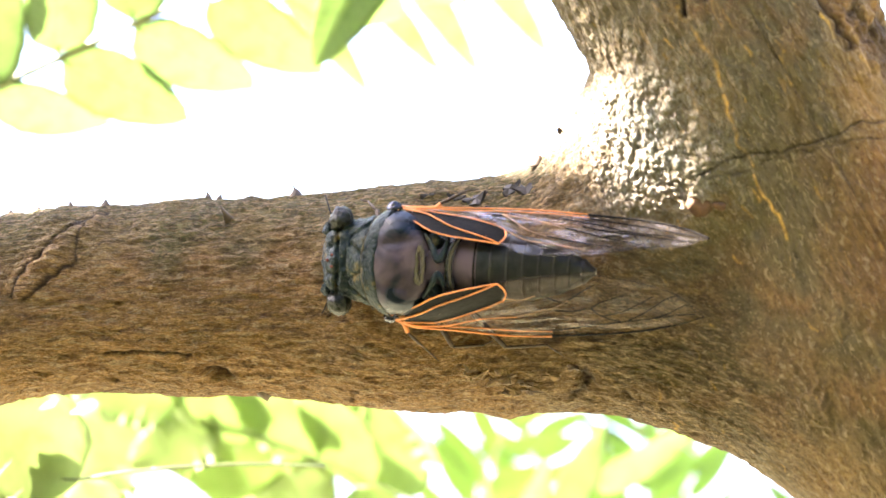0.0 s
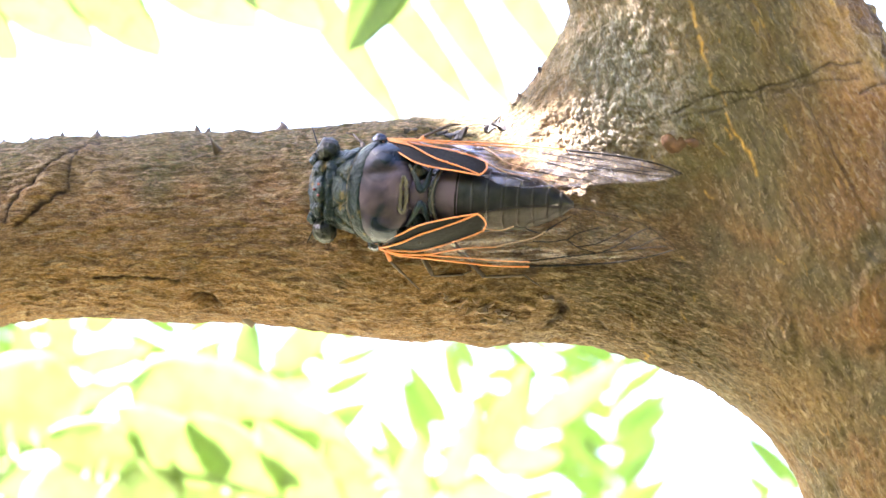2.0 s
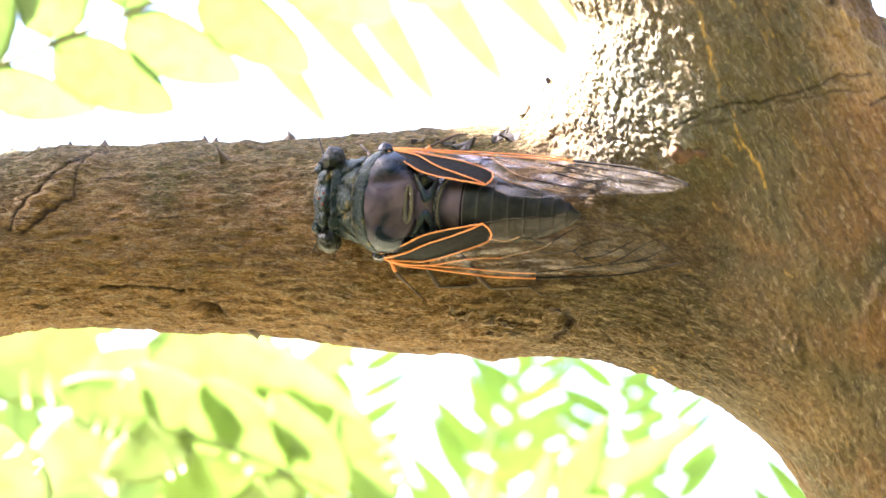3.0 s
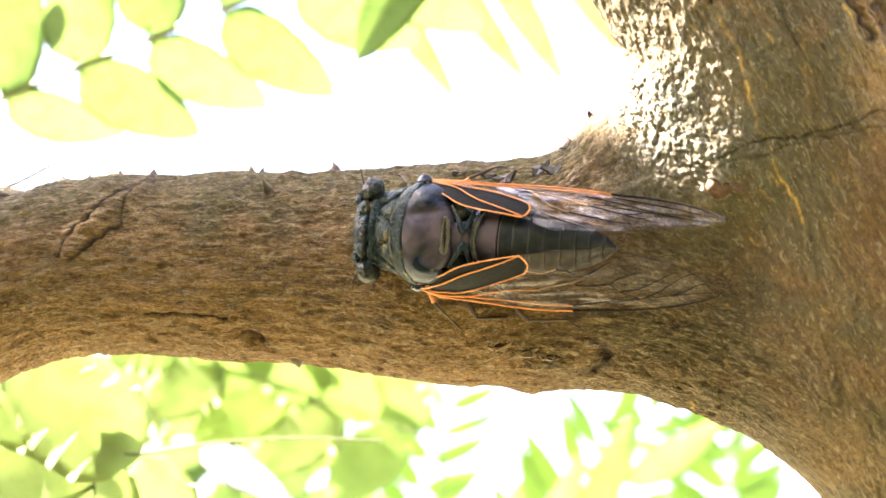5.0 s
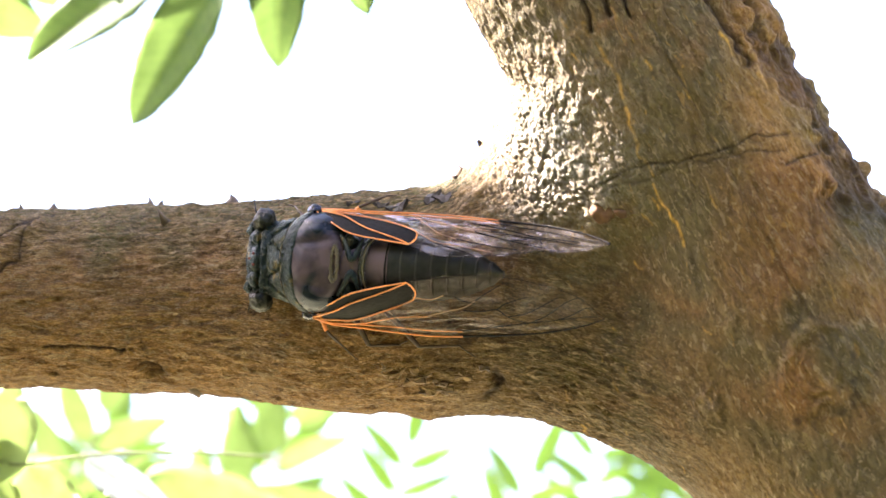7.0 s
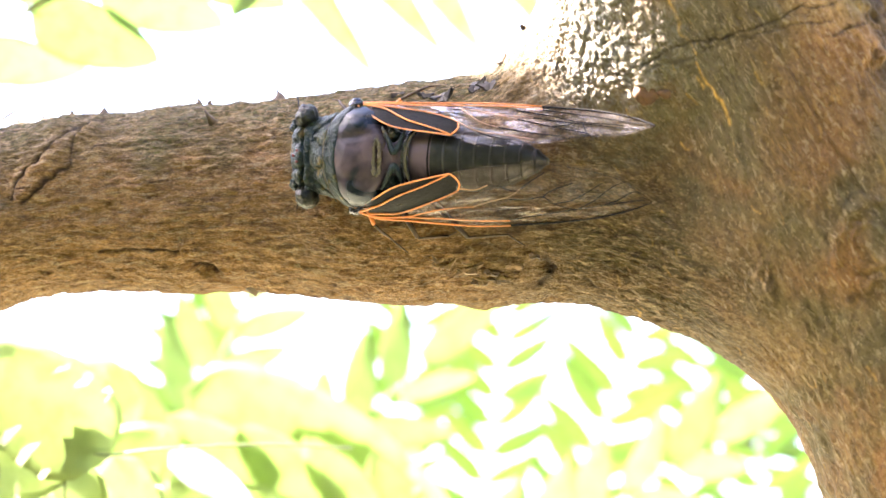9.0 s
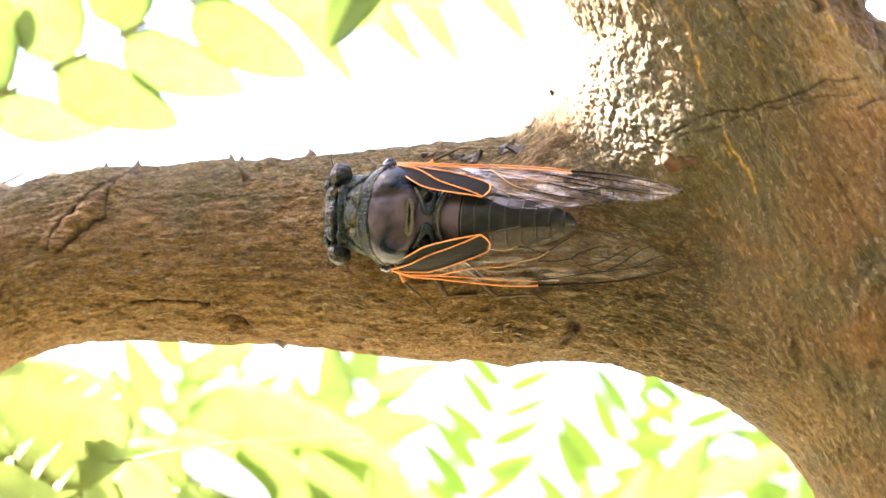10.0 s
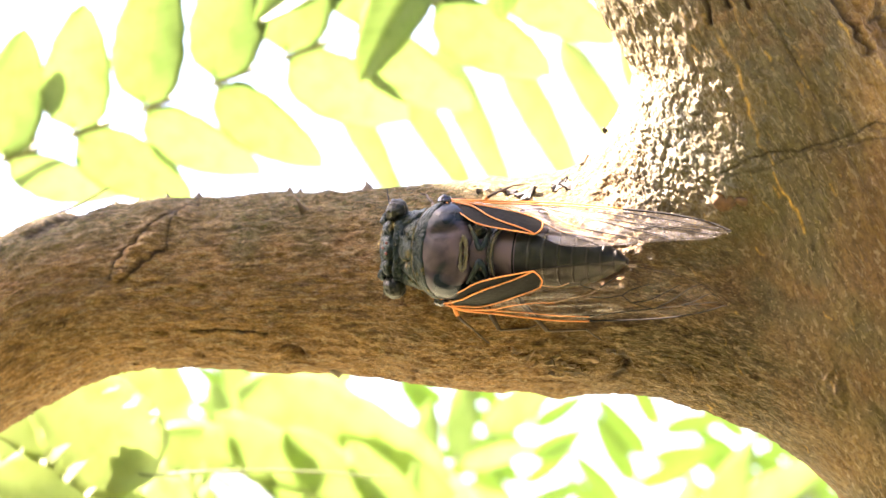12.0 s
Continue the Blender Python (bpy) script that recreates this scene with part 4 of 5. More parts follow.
def cicada():
    c = new("cicada")
    c.matrix_world = F @ CICADA_M
    tagged(c, "black cicada with orange-veined clear wings clinging to the branch", "cicada")
    # head: a short, broad crown between the eyes, furrowed and knobbed
    bm = lofted([(-15.6, 3.6, 3.0, -1.6), (-15.2, 4.8, 4.6, -2.4), (-14.4, 5.6, 5.7, -2.6), (-13.2, 6.0, 6.6, -2.4), (-12.0, 6.0, 6.9, -2.0), (-10.9, 5.6, 6.7, -1.6)], steps=8, power=2.6, sides=96)
    for v in bm.verts:
        a, s = v.co.x, v.co.y
        if v.co.z > 2.4:
            v.co.z -= 0.75 * bell(a, -12.6 - 0.06 * s * s * 0.3, 0.28) * (1 - bell(s, 0, 1.5)) + 0.6 * bell(abs(s), 2.1, 0.35) * bell(a, -13.6, 0.9)
            v.co.z += 0.55 * bell(a, -13.8, 0.8) * bell(s, 0, 1.3) + 0.45 * bell(abs(s), 3.4, 0.8) * bell(a, -13.9, 0.7)
            v.co.z -= 0.5 * bell(abs(s), 4.6, 0.3)
    wrinkle(bm, 0.30, 0.9, 1.0)
    wrinkle(bm, 0.22, 2.2, 4.0)
    head = part("head", bm, C_HEAD, c, "greenish-black rough head")
    for s in (-1, 1):
        y = -6.3 if s == LOW else 5.9
        bm = ellipsoid((-12.9, y, 4.0), (1.75, 1.9, 2.2), (0, 0, -22 * s), 36, 24)
        part("eye", wrinkle(wrinkle(bm, 0.3, 1.0, s), 0.12, 2.8, s), C_EYE, head, "dull dark compound eye")
        bm = bmesh.new()
        tube(bm, [tuple(q) for q in smooth_line([(-14.6, 4.4 * s, 1.8), (-15.4, 6.0 * s, 0.6), (-16.6, 7.8 * s, -1.4), (-17.8, 9.2 * s, -3.8)], 4)], [0.17 - 0.008 * k for k in range(13)], 6)
        part("antenna", bm, C_VEIN, head)
        bm = ellipsoid((-14.7, 4.2 * s, 3.9), (0.9, 1.2, 0.9), (0, 0, 20 * s), 28, 18)
        part("brow", wrinkle(wrinkle(bm, 0.3, 1.3, 5 + s), 0.12, 3.0), C_HEAD, head, "bronze-edged brow ridge")
    for a, s in ((-13.4, -0.85), (-13.4, 0.85), (-14.2, 0.0)):
        part("ocellus", ellipsoid((a, s, 7.05 - (0.55 if s == 0 else 0)), (0.26, 0.26, 0.22), u=10, v=8), C_RED, head, "small red simple eye")
    bm = lofted([(-16.1, 1.4, 1.9, -0.8), (-15.9, 2.4, 3.0, -1.8), (-15.3, 3.0, 4.1, -2.8), (-14.6, 3.0, 4.5, -3.0)], steps=6, power=2.2, sides=48)
    for v in bm.verts:
        v.co += Vector((-0.16 * math.sin(5.5 * v.co.z), 0, 0))
    part("face_plate", wrinkle(wrinkle(bm, 0.25, 1.3, 7.0), 0.1, 3.0), C_HEAD, head, "ridged bronze-black face")
    # collar: the inner shield with its oblique furrows, then the smooth hind rim
    bm = lofted([(-11.4, 5.6, 6.8, -2.5), (-10.6, 6.0, 7.3, -3.0), (-9.6, 6.2, 7.8, -3.2), (-8.7, 6.5, 8.1, -3.2), (-8.0, 6.6, 8.0, -3.0)], steps=9, power=2.5, sides=96)
    for v in bm.verts:
        a, s = v.co.x, v.co.y
        if v.co.z > 1.5:
            v.co.z -= 0.6 * bell(abs(s), 1.7 - 0.55 * (a + 9.4), 0.3) + 0.55 * bell(abs(s), 4.4 + 0.7 * (a + 9.6), 0.3)
            v.co.z += 0.25 * bell(s, 0, 0.6)
    wrinkle(bm, 0.16, 1.0, 3.0)
    pronotum = part("pronotum", wrinkle(bm, 0.08, 2.6, 8.0), C_HEAD, c, "greenish-black furrowed collar shield")
    bm = lofted([(-8.9, 6.3, 7.7, -2.0), (-8.4, 7.0, 8.4, -2.6), (-7.5, 7.7, 8.8, -2.6), (-6.7, 7.9, 8.9, -1.8), (-6.3, 7.5, 8.5, -0.8)], steps=7, power=2.5, sides=96)
    for v in bm.verts:      # the rim is drawn back at the sides
        v.co.x += 0.028 * v.co.y ** 2
    part("collar_rim", wrinkle(bm, 0.10, 0.9, 5.0), C_HEAD, pronotum, "greenish-black hind rim of the collar")
    ridge("collar_seam", pronotum, [(-6.9, -6.9, 6.6), (-7.7, -5.0, 7.9), (-8.45, -2.4, 8.35), (-8.65, 0, 8.4), (-8.45, 2.4, 8.35), (-7.7, 5.0, 7.9), (-6.9, 6.9, 6.6)], 0.04, 0.12, C_DOWN, "golden-green seam", rough=0.2)
    # the large shield of the thorax
    bm = lofted([(-7.2, 6.6, 8.3, -3.4), (-6.2, 7.3, 9.0, -3.6), (-4.4, 7.8, 9.5, -3.6), (-2.2, 7.6, 9.7, -3.6), (-0.4, 6.8, 9.5, -3.4), (0.8, 5.6, 8.9, -3.2), (1.6, 4.2, 8.1, -3.0)], steps=9, power=2.5, sides=112)
    for v in bm.verts:
        a, s = v.co.x, v.co.y
        if v.co.z > 2.5:
            v.co.z += 0.5 * bell(abs(s), 5.4, 1.5) * bell(a, -3.2, 2.2) + 0.35 * bell(s, 0, 1.8) * bell(a, -3.6, 2.2)
            v.co.z -= 0.40 * bell(abs(s), 3.3 + 0.16 * (a + 3), 0.55) * bell(a, -3.4, 2.6) + 0.7 * bell(a, 0.3, 0.8) * bell(s, 0, 2.8)
            v.co.z -= 0.5 * bell(abs(s), 5.3 - 0.8 * (a + 0.4), 0.5) * bell(a, 0.3, 1.0)
    part("mesonotum", wrinkle(bm, 0.09, 0.6, 9.0), C_SHIELD, c, "shiny black thorax shield with a painted mauve sheen")
    # the downy bracket, the cross behind it, the pale double arc and the hind plate
    loop = [(0.45 * math.sin(t), 0.2 + 2.7 * math.cos(t) * LOW * -1, 9.05 + 0.1 * math.sin(2 * t)) for t in (2 * math.pi * k / 12 for k in range(13))]
    ridge("down_bracket", c, [(x + 0.15, y, z) for x, y, z in loop], 0.26, 0.34, C_DOWN, "golden downy bracket on the thorax", rough=0.22)
    for s in (-1, 1):
        ridge("cross_ridge", c, [(0.6, 4.6 * s, 7.9), (1.8, 2.8 * s, 8.5), (2.5, 1.3 * s, 8.75), (3.0, 1.2 * s, 8.6), (3.6, 2.8 * s, 8.0), (4.0, 4.4 * s, 7.2)], 0.24, 0.6, C_HEAD, "raised black cross on the thorax", rough=0.08)
        bm = ellipsoid((2.0, 3.5 * s, 7.0), (1.2, 1.3, 1.0), (0, 0, 15 * s), 28, 18)
        part("side_lobe", wrinkle(bm, 0.3, 0.9, s), C_HEAD, c, "greenish-black rounded lobe")
    bm = lofted([(0.8, 2.6, 8.5, 6.4), (2.0, 2.4, 8.6, 6.4), (3.0, 2.7, 8.3, 6.4), (4.2, 3.6, 8.0, 6.2)], steps=5, power=2.4, sides=48)
    part("scutellum", wrinkle(bm, 0.12, 0.9, 4.0), C_SHIELD, c, "smooth black plate")
    for d, r, m in ((0.0, 0.26, C_SHELL), (0.42, 0.17, C_DOWN), (0.75, 0.12, C_SHELL)):
        ridge("hind_arc", c, [(5.2 + d, -4.3, 6.9), (4.3 + d, -2.6, 8.0), (3.95 + d, 0.0, 8.35), (4.3 + d, 2.6, 8.0), (5.2 + d, 4.3, 6.9)], r, r * 1.1, m, "golden arc behind the thorax" if m is C_DOWN else "black arc behind the thorax", rough=0.05)
    # underside of the thorax
    bm = lofted([(-9, 4.5, 2, -4.0), (-5, 5.6, 2, -5.0), (0, 5.8, 2, -5.0), (4, 5.0, 2, -4.6)], power=2.3)
    part("sternum", bm, C_SHELL, c)
    # abdomen
    a0, ends = 4.2, (8.0, 10.2, 12.4, 14.6, 16.8, 18.9, 20.9, 22.7, 24.4)
    width = (4.7, 5.0, 4.9, 4.8, 4.6, 4.2, 3.6, 2.8, 1.8, 0.6)
    top = (8.0, 8.1, 7.7, 7.2, 6.6, 5.9, 5.1, 4.3, 3.4, 2.6)
    for k, a1 in enumerate(ends):
        w0, w1, t0, t1 = width[k], width[k + 1], top[k], top[k + 1]
        low0, low1 = -3.4 + 0.42 * k, -3.4 + 0.42 * (k + 1)
        m = (a0 + a1) / 2
        bm = lofted([(a0 - 0.25, w0 * 0.97, t0 - 0.22, low0 + 0.1), (a0 + 0.25, w0 * 1.0, t0, low0), (m, (w0 + w1) / 2 * 1.02, (t0 + t1) / 2 + 0.12, (low0 + low1) / 2), (a1 - 0.1, w1 * 1.01, t1 + 0.08, low1), (a1 + 0.12, w1 * 0.98, t1 - 0.12, low1 + 0.1)], steps=4, power=2.15, sides=40)
        seg = part("abdomen_segment", wrinkle(bm, 0.08, 1.1, k * 1.0), C_ABDOMEN if k > 0 else C_SHIELD, c, "dull black segment" if k > 0 else "smooth mauve-black first segment")
        bm = lofted([(a1 - 0.34, w1 * 0.985, t1 + 0.10, low1), (a1 - 0.18, w1 * 1.0, t1 + 0.17, low1 - 0.05), (a1 - 0.02, w1 * 0.985, t1 + 0.10, low1)], steps=2, power=2.15, sides=40, ends=False)
        part("segment_band", bm, C_FELT if k == 0 else C_BAND, seg, "dark hind edge of the segment" if k == 0 else "pale hind edge of the segment")
        a0 = a1
    for s in (-1, 1):
        wing(c, s)
    # legs: hip, knee, ankle, toes
    low = ((-6.0, 4.6, -1.0, -3.2, 10.6, 0.2, -1.4, 12.9, -2.8, 1.2, 16.0, -6.6), (-2.0, 4.4, -3.2, 3.0, 12.6, -2.6, 7.4, 12.2, -4.4, 9.6, 11.0, -5.0), (2.0, 3.8, -3.2, 11.0, 12.2, -3.0, 17.0, 11.6, -4.2, 19.6, 13.2, -4.8))
    high = ((-8.0, 4.0, -2.0, -9.6, 7.2, -3.6, -11.6, 8.4, -6.0, -13.2, 8.6, -7.2), (-2.0, 5.4, -2.0, 1.2, 8.8, 1.2, 4.6, 10.8, -1.6, 6.0, 11.0, -3.4), (2.0, 3.8, -3.2, 6.0, 7.0, -3.2, 10.5, 7.6, -4.6, 12.2, 7.8, -5.4))
    for legs, s in ((low, LOW), (high, -LOW)):
        for k, q in enumerate(legs):
            j = [(q[i], q[i + 1] * s, q[i + 2]) for i in (0, 3, 6, 9)]
            bright = (k == 0 and s == LOW) or (k == 1 and s != LOW)
            limb(c, ("foreleg", "middle_leg", "hind_leg")[k], j, ((0.5, 0.36), (0.24, 0.17), (0.14, 0.07)), (ORANGE if bright else C_LEG, C_LEG, C_LEG), ("orange-brown thigh" if bright else "", "", ""))
    return c


cicada()


# ---- prickles and bark flakes ----
def bark_y(x, z, near=True):
    """Where the front of the fork lies for a place across and up."""
    y = np.arange(-40, 60, 0.1)
    p = np.stack([np.full_like(y, x), y, np.full_like(y, z)], 1)
    hit = np.where(fork_field(p) < 0)[0]
    return float(y[hit[0]]) if len(hit) else None


def rim_z(x, y):
    """The height of the branch's upper side at a place."""
    z = np.arange(45, -10, -0.1)
    p = np.stack([np.full_like(z, x), np.full_like(z, y), z], 1)
    return float(z[np.where(fork_field(p) < 0)[0][0]])


def thorn(x, y, size, lean=0.0, base=1.0):
    z = rim_z(x, y)
    bm = bmesh.new()
    pts = smooth_line([(x, y, z - 0.9), (x + 0.05 * size, y, z + 0.25 * size), (x + lean * 0.4 * size, y, z + 0.62 * size), (x + lean * size, y - 0.1, z + size)], 3)
    k = len(pts) - 1
    tube(bm, [tuple(q) for q in pts], [base * max(0.05, (1 - i / k) ** 2.0) * 1.75 for i in range(k + 1)], 9, flat=0.7, wobble=0.2)
    ob = part("prickle", bm, THORN, TREE, "sharp dark prickle")


for x, y, size, lean, base in ((-73.5, 29, 1.3, 0.1, 0.7), (-68.0, 28, 1.5, -0.1, 0.55), (-62.0, 27, 1.9, 0.15, 1.1), (-45.2, 26.5, 1.9, -0.1, 0.8), (-43.2, 26.0, 1.5, 0.5, 0.7), (-30.6, 23.5, 2.0, -0.2, 1.25), (-78.4, 30, 1.2, 0.2, 0.6)):
    thorn(x, y, size, lean, base)


def bark_chip(x, y, z, size, turn, mat, label, name="bark_flake", thick=0.25):
    """A curled, ragged plate of bark."""
    rnd = random.Random(int(x * 13 + z * 7))
    bm = bmesh.new()
    n = 13
    edge = [(math.cos(2 * math.pi * k / n) * rnd.uniform(0.35, 1.3), math.sin(2 * math.pi * k / n) * rnd.uniform(0.2, 0.8)) for k in range(n)]
    lay = []
    for d in (0, 1):
        c0 = bm.verts.new((0, 0, 0.12 * (1 - d) - thick * d))
        ring = [bm.verts.new((p, q, 0.35 * p * p + 0.28 * rnd.uniform(-1, 1) - thick * d * rnd.uniform(0.3, 1))) for p, q in edge]
        lay.append((c0, ring))
    for k in range(n):
        bm.faces.new((lay[0][0], lay[0][1][k], lay[0][1][(k + 1) % n]))
        bm.faces.new((lay[1][0], lay[1][1][(k + 1) % n], lay[1][1][k]))
        bm.faces.new((lay[0][1][k], lay[1][1][k], lay[1][1][(k + 1) % n], lay[0][1][(k + 1) % n]))
    bmesh.ops.transform(bm, matrix=pose(x, y, z, *turn) @ Matrix.Diagonal((size, size, size, 1)), verts=bm.verts)
    part(name, bm, mat, TREE, label, smooth=False)


KNOB = plain("knob_orange", (0.085, 0.037, 0.010), 0.8, vary=0.5, scale=600, relief=0.0003)
DARK_CHIP = plain("flake_dark", (0.035, 0.028, 0.024), 0.7, vary=0.5, scale=500, relief=0.0003)
bm = ellipsoid((30.6, bark_y(30.6, 13.0) - 2.1, 13.0), (1.9, 0.8, 1.8), u=32, v=20)
part("twig_scar", wrinkle(wrinkle(bm, 0.3, 0.8), 0.12, 3.0), KNOB, TREE, "orange-brown rounded scar")
bm = ellipsoid((33.2, bark_y(33.2, 12.8) - 1.9, 12.8), (1.1, 0.5, 0.7), (0, 15, 0), u=24, v=14)
part("twig_scar", wrinkle(bm, 0.3, 0.9), KNOB, TREE, "small orange-brown scar")
for x, y, size, turn in ((-4.5, 13, 1.5, (20, 10, 10)), (-1.5, 12, 2.0, (30, -25, 0)), (3.6, 12, 1.9, (25, -28, 20)), (-9.0, 14, 1.6, (20, 0, 0)), (1.5, 9, 2.0, (50, 5, 30)), (6.0, 10, 1.8, (40, -10, 0))):
    bark_chip(x, y, rim_z(x, y) + 0.35, size, turn, DARK_CHIP, "dark curled bark flake", thick=0.4)
bm = bmesh.new()
tube(bm, [(-40.2, 17.6, 12.0), (-40.4, 16.6, 12.6), (-40.8, 15.8, 13.5), (-41.3, 15.4, 14.6)], [1.1, 0.75, 0.35, 0.06], 8, flat=0.7)
part("prickle", bm, THORN, TREE, "broken brown prickle on the bark")
# curled scales of bark below the insect
BROWN_CHIP = plain("flake_brown", (0.10, 0.058, 0.028), 0.65, vary=0.6, scale=420, relief=0.0004)
TAN_CHIP = plain("flake_tan", (0.21, 0.125, 0.055), 0.6, vary=0.6, scale=420, relief=0.0004)
rnd = random.Random(12)
for k in range(16):
    x, z = rnd.uniform(-6, 13), rnd.uniform(-15.5, -10.5)
    bark_chip(x, bark_y(x, z) - 0.2, z, rnd.uniform(0.8, 1.7), (90 + rnd.uniform(-25, 12), rnd.uniform(-25, 25), rnd.uniform(-12, 12)), TAN_CHIP if rnd.random() < 0.7 else BROWN_CHIP, "curled brown bark scale", thick=0.3)
thorn(8.2, 14, 1.7, -0.3, 1.0)
bm = bmesh.new()
tube(bm, [(-35.9, 22.5, -14.2), (-35.7, 22.4, -15.4), (-35.5, 22.3, -16.0), (-35.4, 22.3, -16.5)], [1.9, 1.2, 0.55, 0.06], 10, flat=0.7, wobble=0.2)
part("prickle", bm, THORN, TREE, "blunt brown prickle under the branch")
for x, y, z, size, turn in ((12.0, 12, 24.9, 1.2, (60, 20, 30)), (11.5, 12.4, 24.3, 0.9, (20, -50, 0)), (12.7, 12, 25.6, 0.8, (80, 40, 0))):
    bark_chip(x, y, z, size, turn, DARK_CHIP, "dark flake on the crotch", thick=0.5)
PALE_CHIP = plain("splinter_pale", (0.42, 0.36, 0.36), 0.6, vary=0.5, scale=500, relief=0.0004)
for x, y, z, size, turn in ((-91.6, 27, 7.4, 2.0, (70, 40, 0)), (-89.6, 27, 9.6, 2.2, (60, 50, 20)), (-87.6, 27, 11.0, 1.7, (75, 30, -20)), (-89.0, 26.4, 7.6, 1.5, (80, 60, 0))):
    bark_chip(x, y, z, size, turn, PALE_CHIP, "pale weathered splinter of bark", thick=0.5)
bm = bmesh.new()
pts = smooth_line([(-120, 46, -6), (-112, 58, 6), (-105, 62, 12.2), (-97, 62, 15.4), (-90.7, 62, 18.8)], 4)
tube(bm, [tuple(q) for q in pts], [0.55 - 0.02 * k for k in range(len(pts))], 7)
part("dry_stem", bm, THORN, TREE, "thin dark dry stem")


# ---- leaves ----
def leaflet_mesh(name, length, width, droop=0.18, fold=0.22, wave=0.05, seed=0):
    """An ovate leaflet along +x with a folded blade, a raised midrib and a drawn-out tip."""
    nu, nv = 14, 4
    rnd = random.Random(seed)
    ph = rnd.uniform(0, 6)
    verts, faces = [], []
    for layer in (0, 1):
        for i in range(nu + 1):
            u = i / nu
            w = width / 2 * (math.sin(math.pi * min(1, u ** 0.70)) ** 0.58 if u < 0.985 else 0.02)
            w = max(w, 0.012 * width)
            for j in range(-nv, nv + 1):
                v = j / nv
                side = w * v * (1 + 0.03 * math.sin(u * 31 + ph * j))
                z = fold * abs(v) * w - droop * length * u * u + wave * width * math.sin(5 * u + ph) * v * v + 0.012 * width * math.sin(u * 40) * abs(v)
                verts.append((u * length, side, z - layer * 0.006 * length * 0.5))
    k = 2 * nv + 1
    half = (nu + 1) * k
    for i in range(nu):
        for j in range(2 * nv):
            a = i * k + j
            faces.append((a, a + k, a + k + 1, a + 1))
            faces.append((half + a, half + a + 1, half + a + k + 1, half + a + k))
    for i in range(nu):
        for j in (0, 2 * nv):
            a = i * k + j
            q = (a, half + a, half + a + k, a + k)
            faces.append(q if j == 0 else q[::-1])
    me = bpy.data.meshes.new(name)
    me.from_pydata((np.array(verts) * MM).tolist(), [], faces)
    me.polygons.foreach_set("use_smooth", [True] * len(me.polygons))
    return me


def spray(label, pairs, spacing, length, width, bend, seed, mat=None, first=0.0, spread=62, terminal=True, name="compound_leaf", taper=0.35):
    """A pinnate leaf along +x: a bowed stalk with leaflets in pairs and one at its end."""
    rnd = random.Random(seed)
    mat = mat or LEAF
    top = new(name)
    n = pairs * 4
    total = first + spacing * pairs
    line = [Vector((total * i / n, 0, -bend * total * (i / n) ** 2)) for i in range(n + 1)]
    bm = bmesh.new()
    tube(bm, line, [0.019 * length * (1.25 - 0.7 * i / n) for i in range(n + 1)], 7)
    part("stalk", bm, STALK, top)
    if first > 0:       # short stems carry the leaflets
        for k in range(pairs):
            t = (first + spacing * (k + 0.3)) / total
            for s in (-1, 1):
                bm = bmesh.new()
                a = radians(spread) * s
                at = Vector((total * t, 0, -bend * total * t * t))
                tube(bm, [at, at + Vector((math.cos(a), math.sin(a), 0)) * 0.09 * length], 0.008 * length, 6)
                part("petiole", bm, STALK, top)
    forms = []
    for k in range(3):
        me = leaflet_mesh("leaflet", length, width, 0.04 + 0.08 * rnd.random(), 0.02 + 0.07 * rnd.random(), 0.06, seed * 7 + k)
        me.materials.append(mat)
        forms.append(me)

    def place(at, yaw, pitch, roll, scale, me):
        ob = new("leaflet", me)
        ob.parent = top
        ob.matrix_basis = Matrix.Translation(at * MM) @ pose(0, 0, 0, 0, 0, yaw) @ pose(0.03 * length * MM, 0, 0) @ pose(0, 0, 0, 0, pitch, 0) @ pose(0, 0, 0, roll, 0, 0) @ Matrix.Diagonal((scale, scale, scale, 1))
    for k in range(pairs):
        t = (first + spacing * (k + 0.3)) / total
        at = Vector((total * t, 0, -bend * total * t * t))
        for s in (-1, 1):
            place(at, s * (spread + rnd.uniform(-7, 7)), rnd.uniform(-6, 12), s * rnd.uniform(-22, 12), (1 - taper * abs(k / max(1, pairs - 1) - 0.4)) * rnd.uniform(0.92, 1.06), forms[rnd.randrange(3)])
    if terminal:
        place(Vector((total, 0, -bend * total)), rnd.uniform(-8, 8), 6, 0, 0.95, forms[0])
    tagged(top, label, "leaf")
    return top


FACING = pose(0, 0, 0, 90, 0, 0)        # lays a leaf's plane across the view


def hanging_leaf():
    """Leaflets that hang into view from a stalk above; the origin is the longest one's tip."""
    top = new("hanging_leaf")
    k = 0.222
    bm = bmesh.new()
    line = smooth_line([(-80, 285), (65, 272), (159, 262), (265, 405), (330, 480), (520, 640), (800, 760)], 5)
    tube(bm, [(q[0] * k, q[1] * k, -2) for q in line], [1.0 + 0.02 * i for i in range(len(line))], 8)
    part("stalk", bm, STALK, top)
    for i, (x, y, lean, size) in enumerate(((-195, 120, 58, 1.0), (0, 0, 32, 1.0), (265, 100, 1, 0.98), (430, 195, -20, 0.95))):
        me = leaflet_mesh("leaflet", 66 * size, 27 * size, 0.10, 0.25 + 0.1 * (i == 1), 0.04, 50 + i)
        me.materials.append(LEAF)
        ob = new("leaflet", me)
        ob.parent = top
        a = radians(lean)
        bx, by = x * k + 66 * size * math.sin(a), y * k + 66 * size * math.cos(a)
        ob.matrix_basis = pose(bx * MM, by * MM, 0, 0, 0, 270 - lean) @ pose(0, 0, 0, 18 - 9 * i, 0, 0)
    tagged(top, "row of green pointed leaflets hanging from a thin stalk", "leaf")
    return top


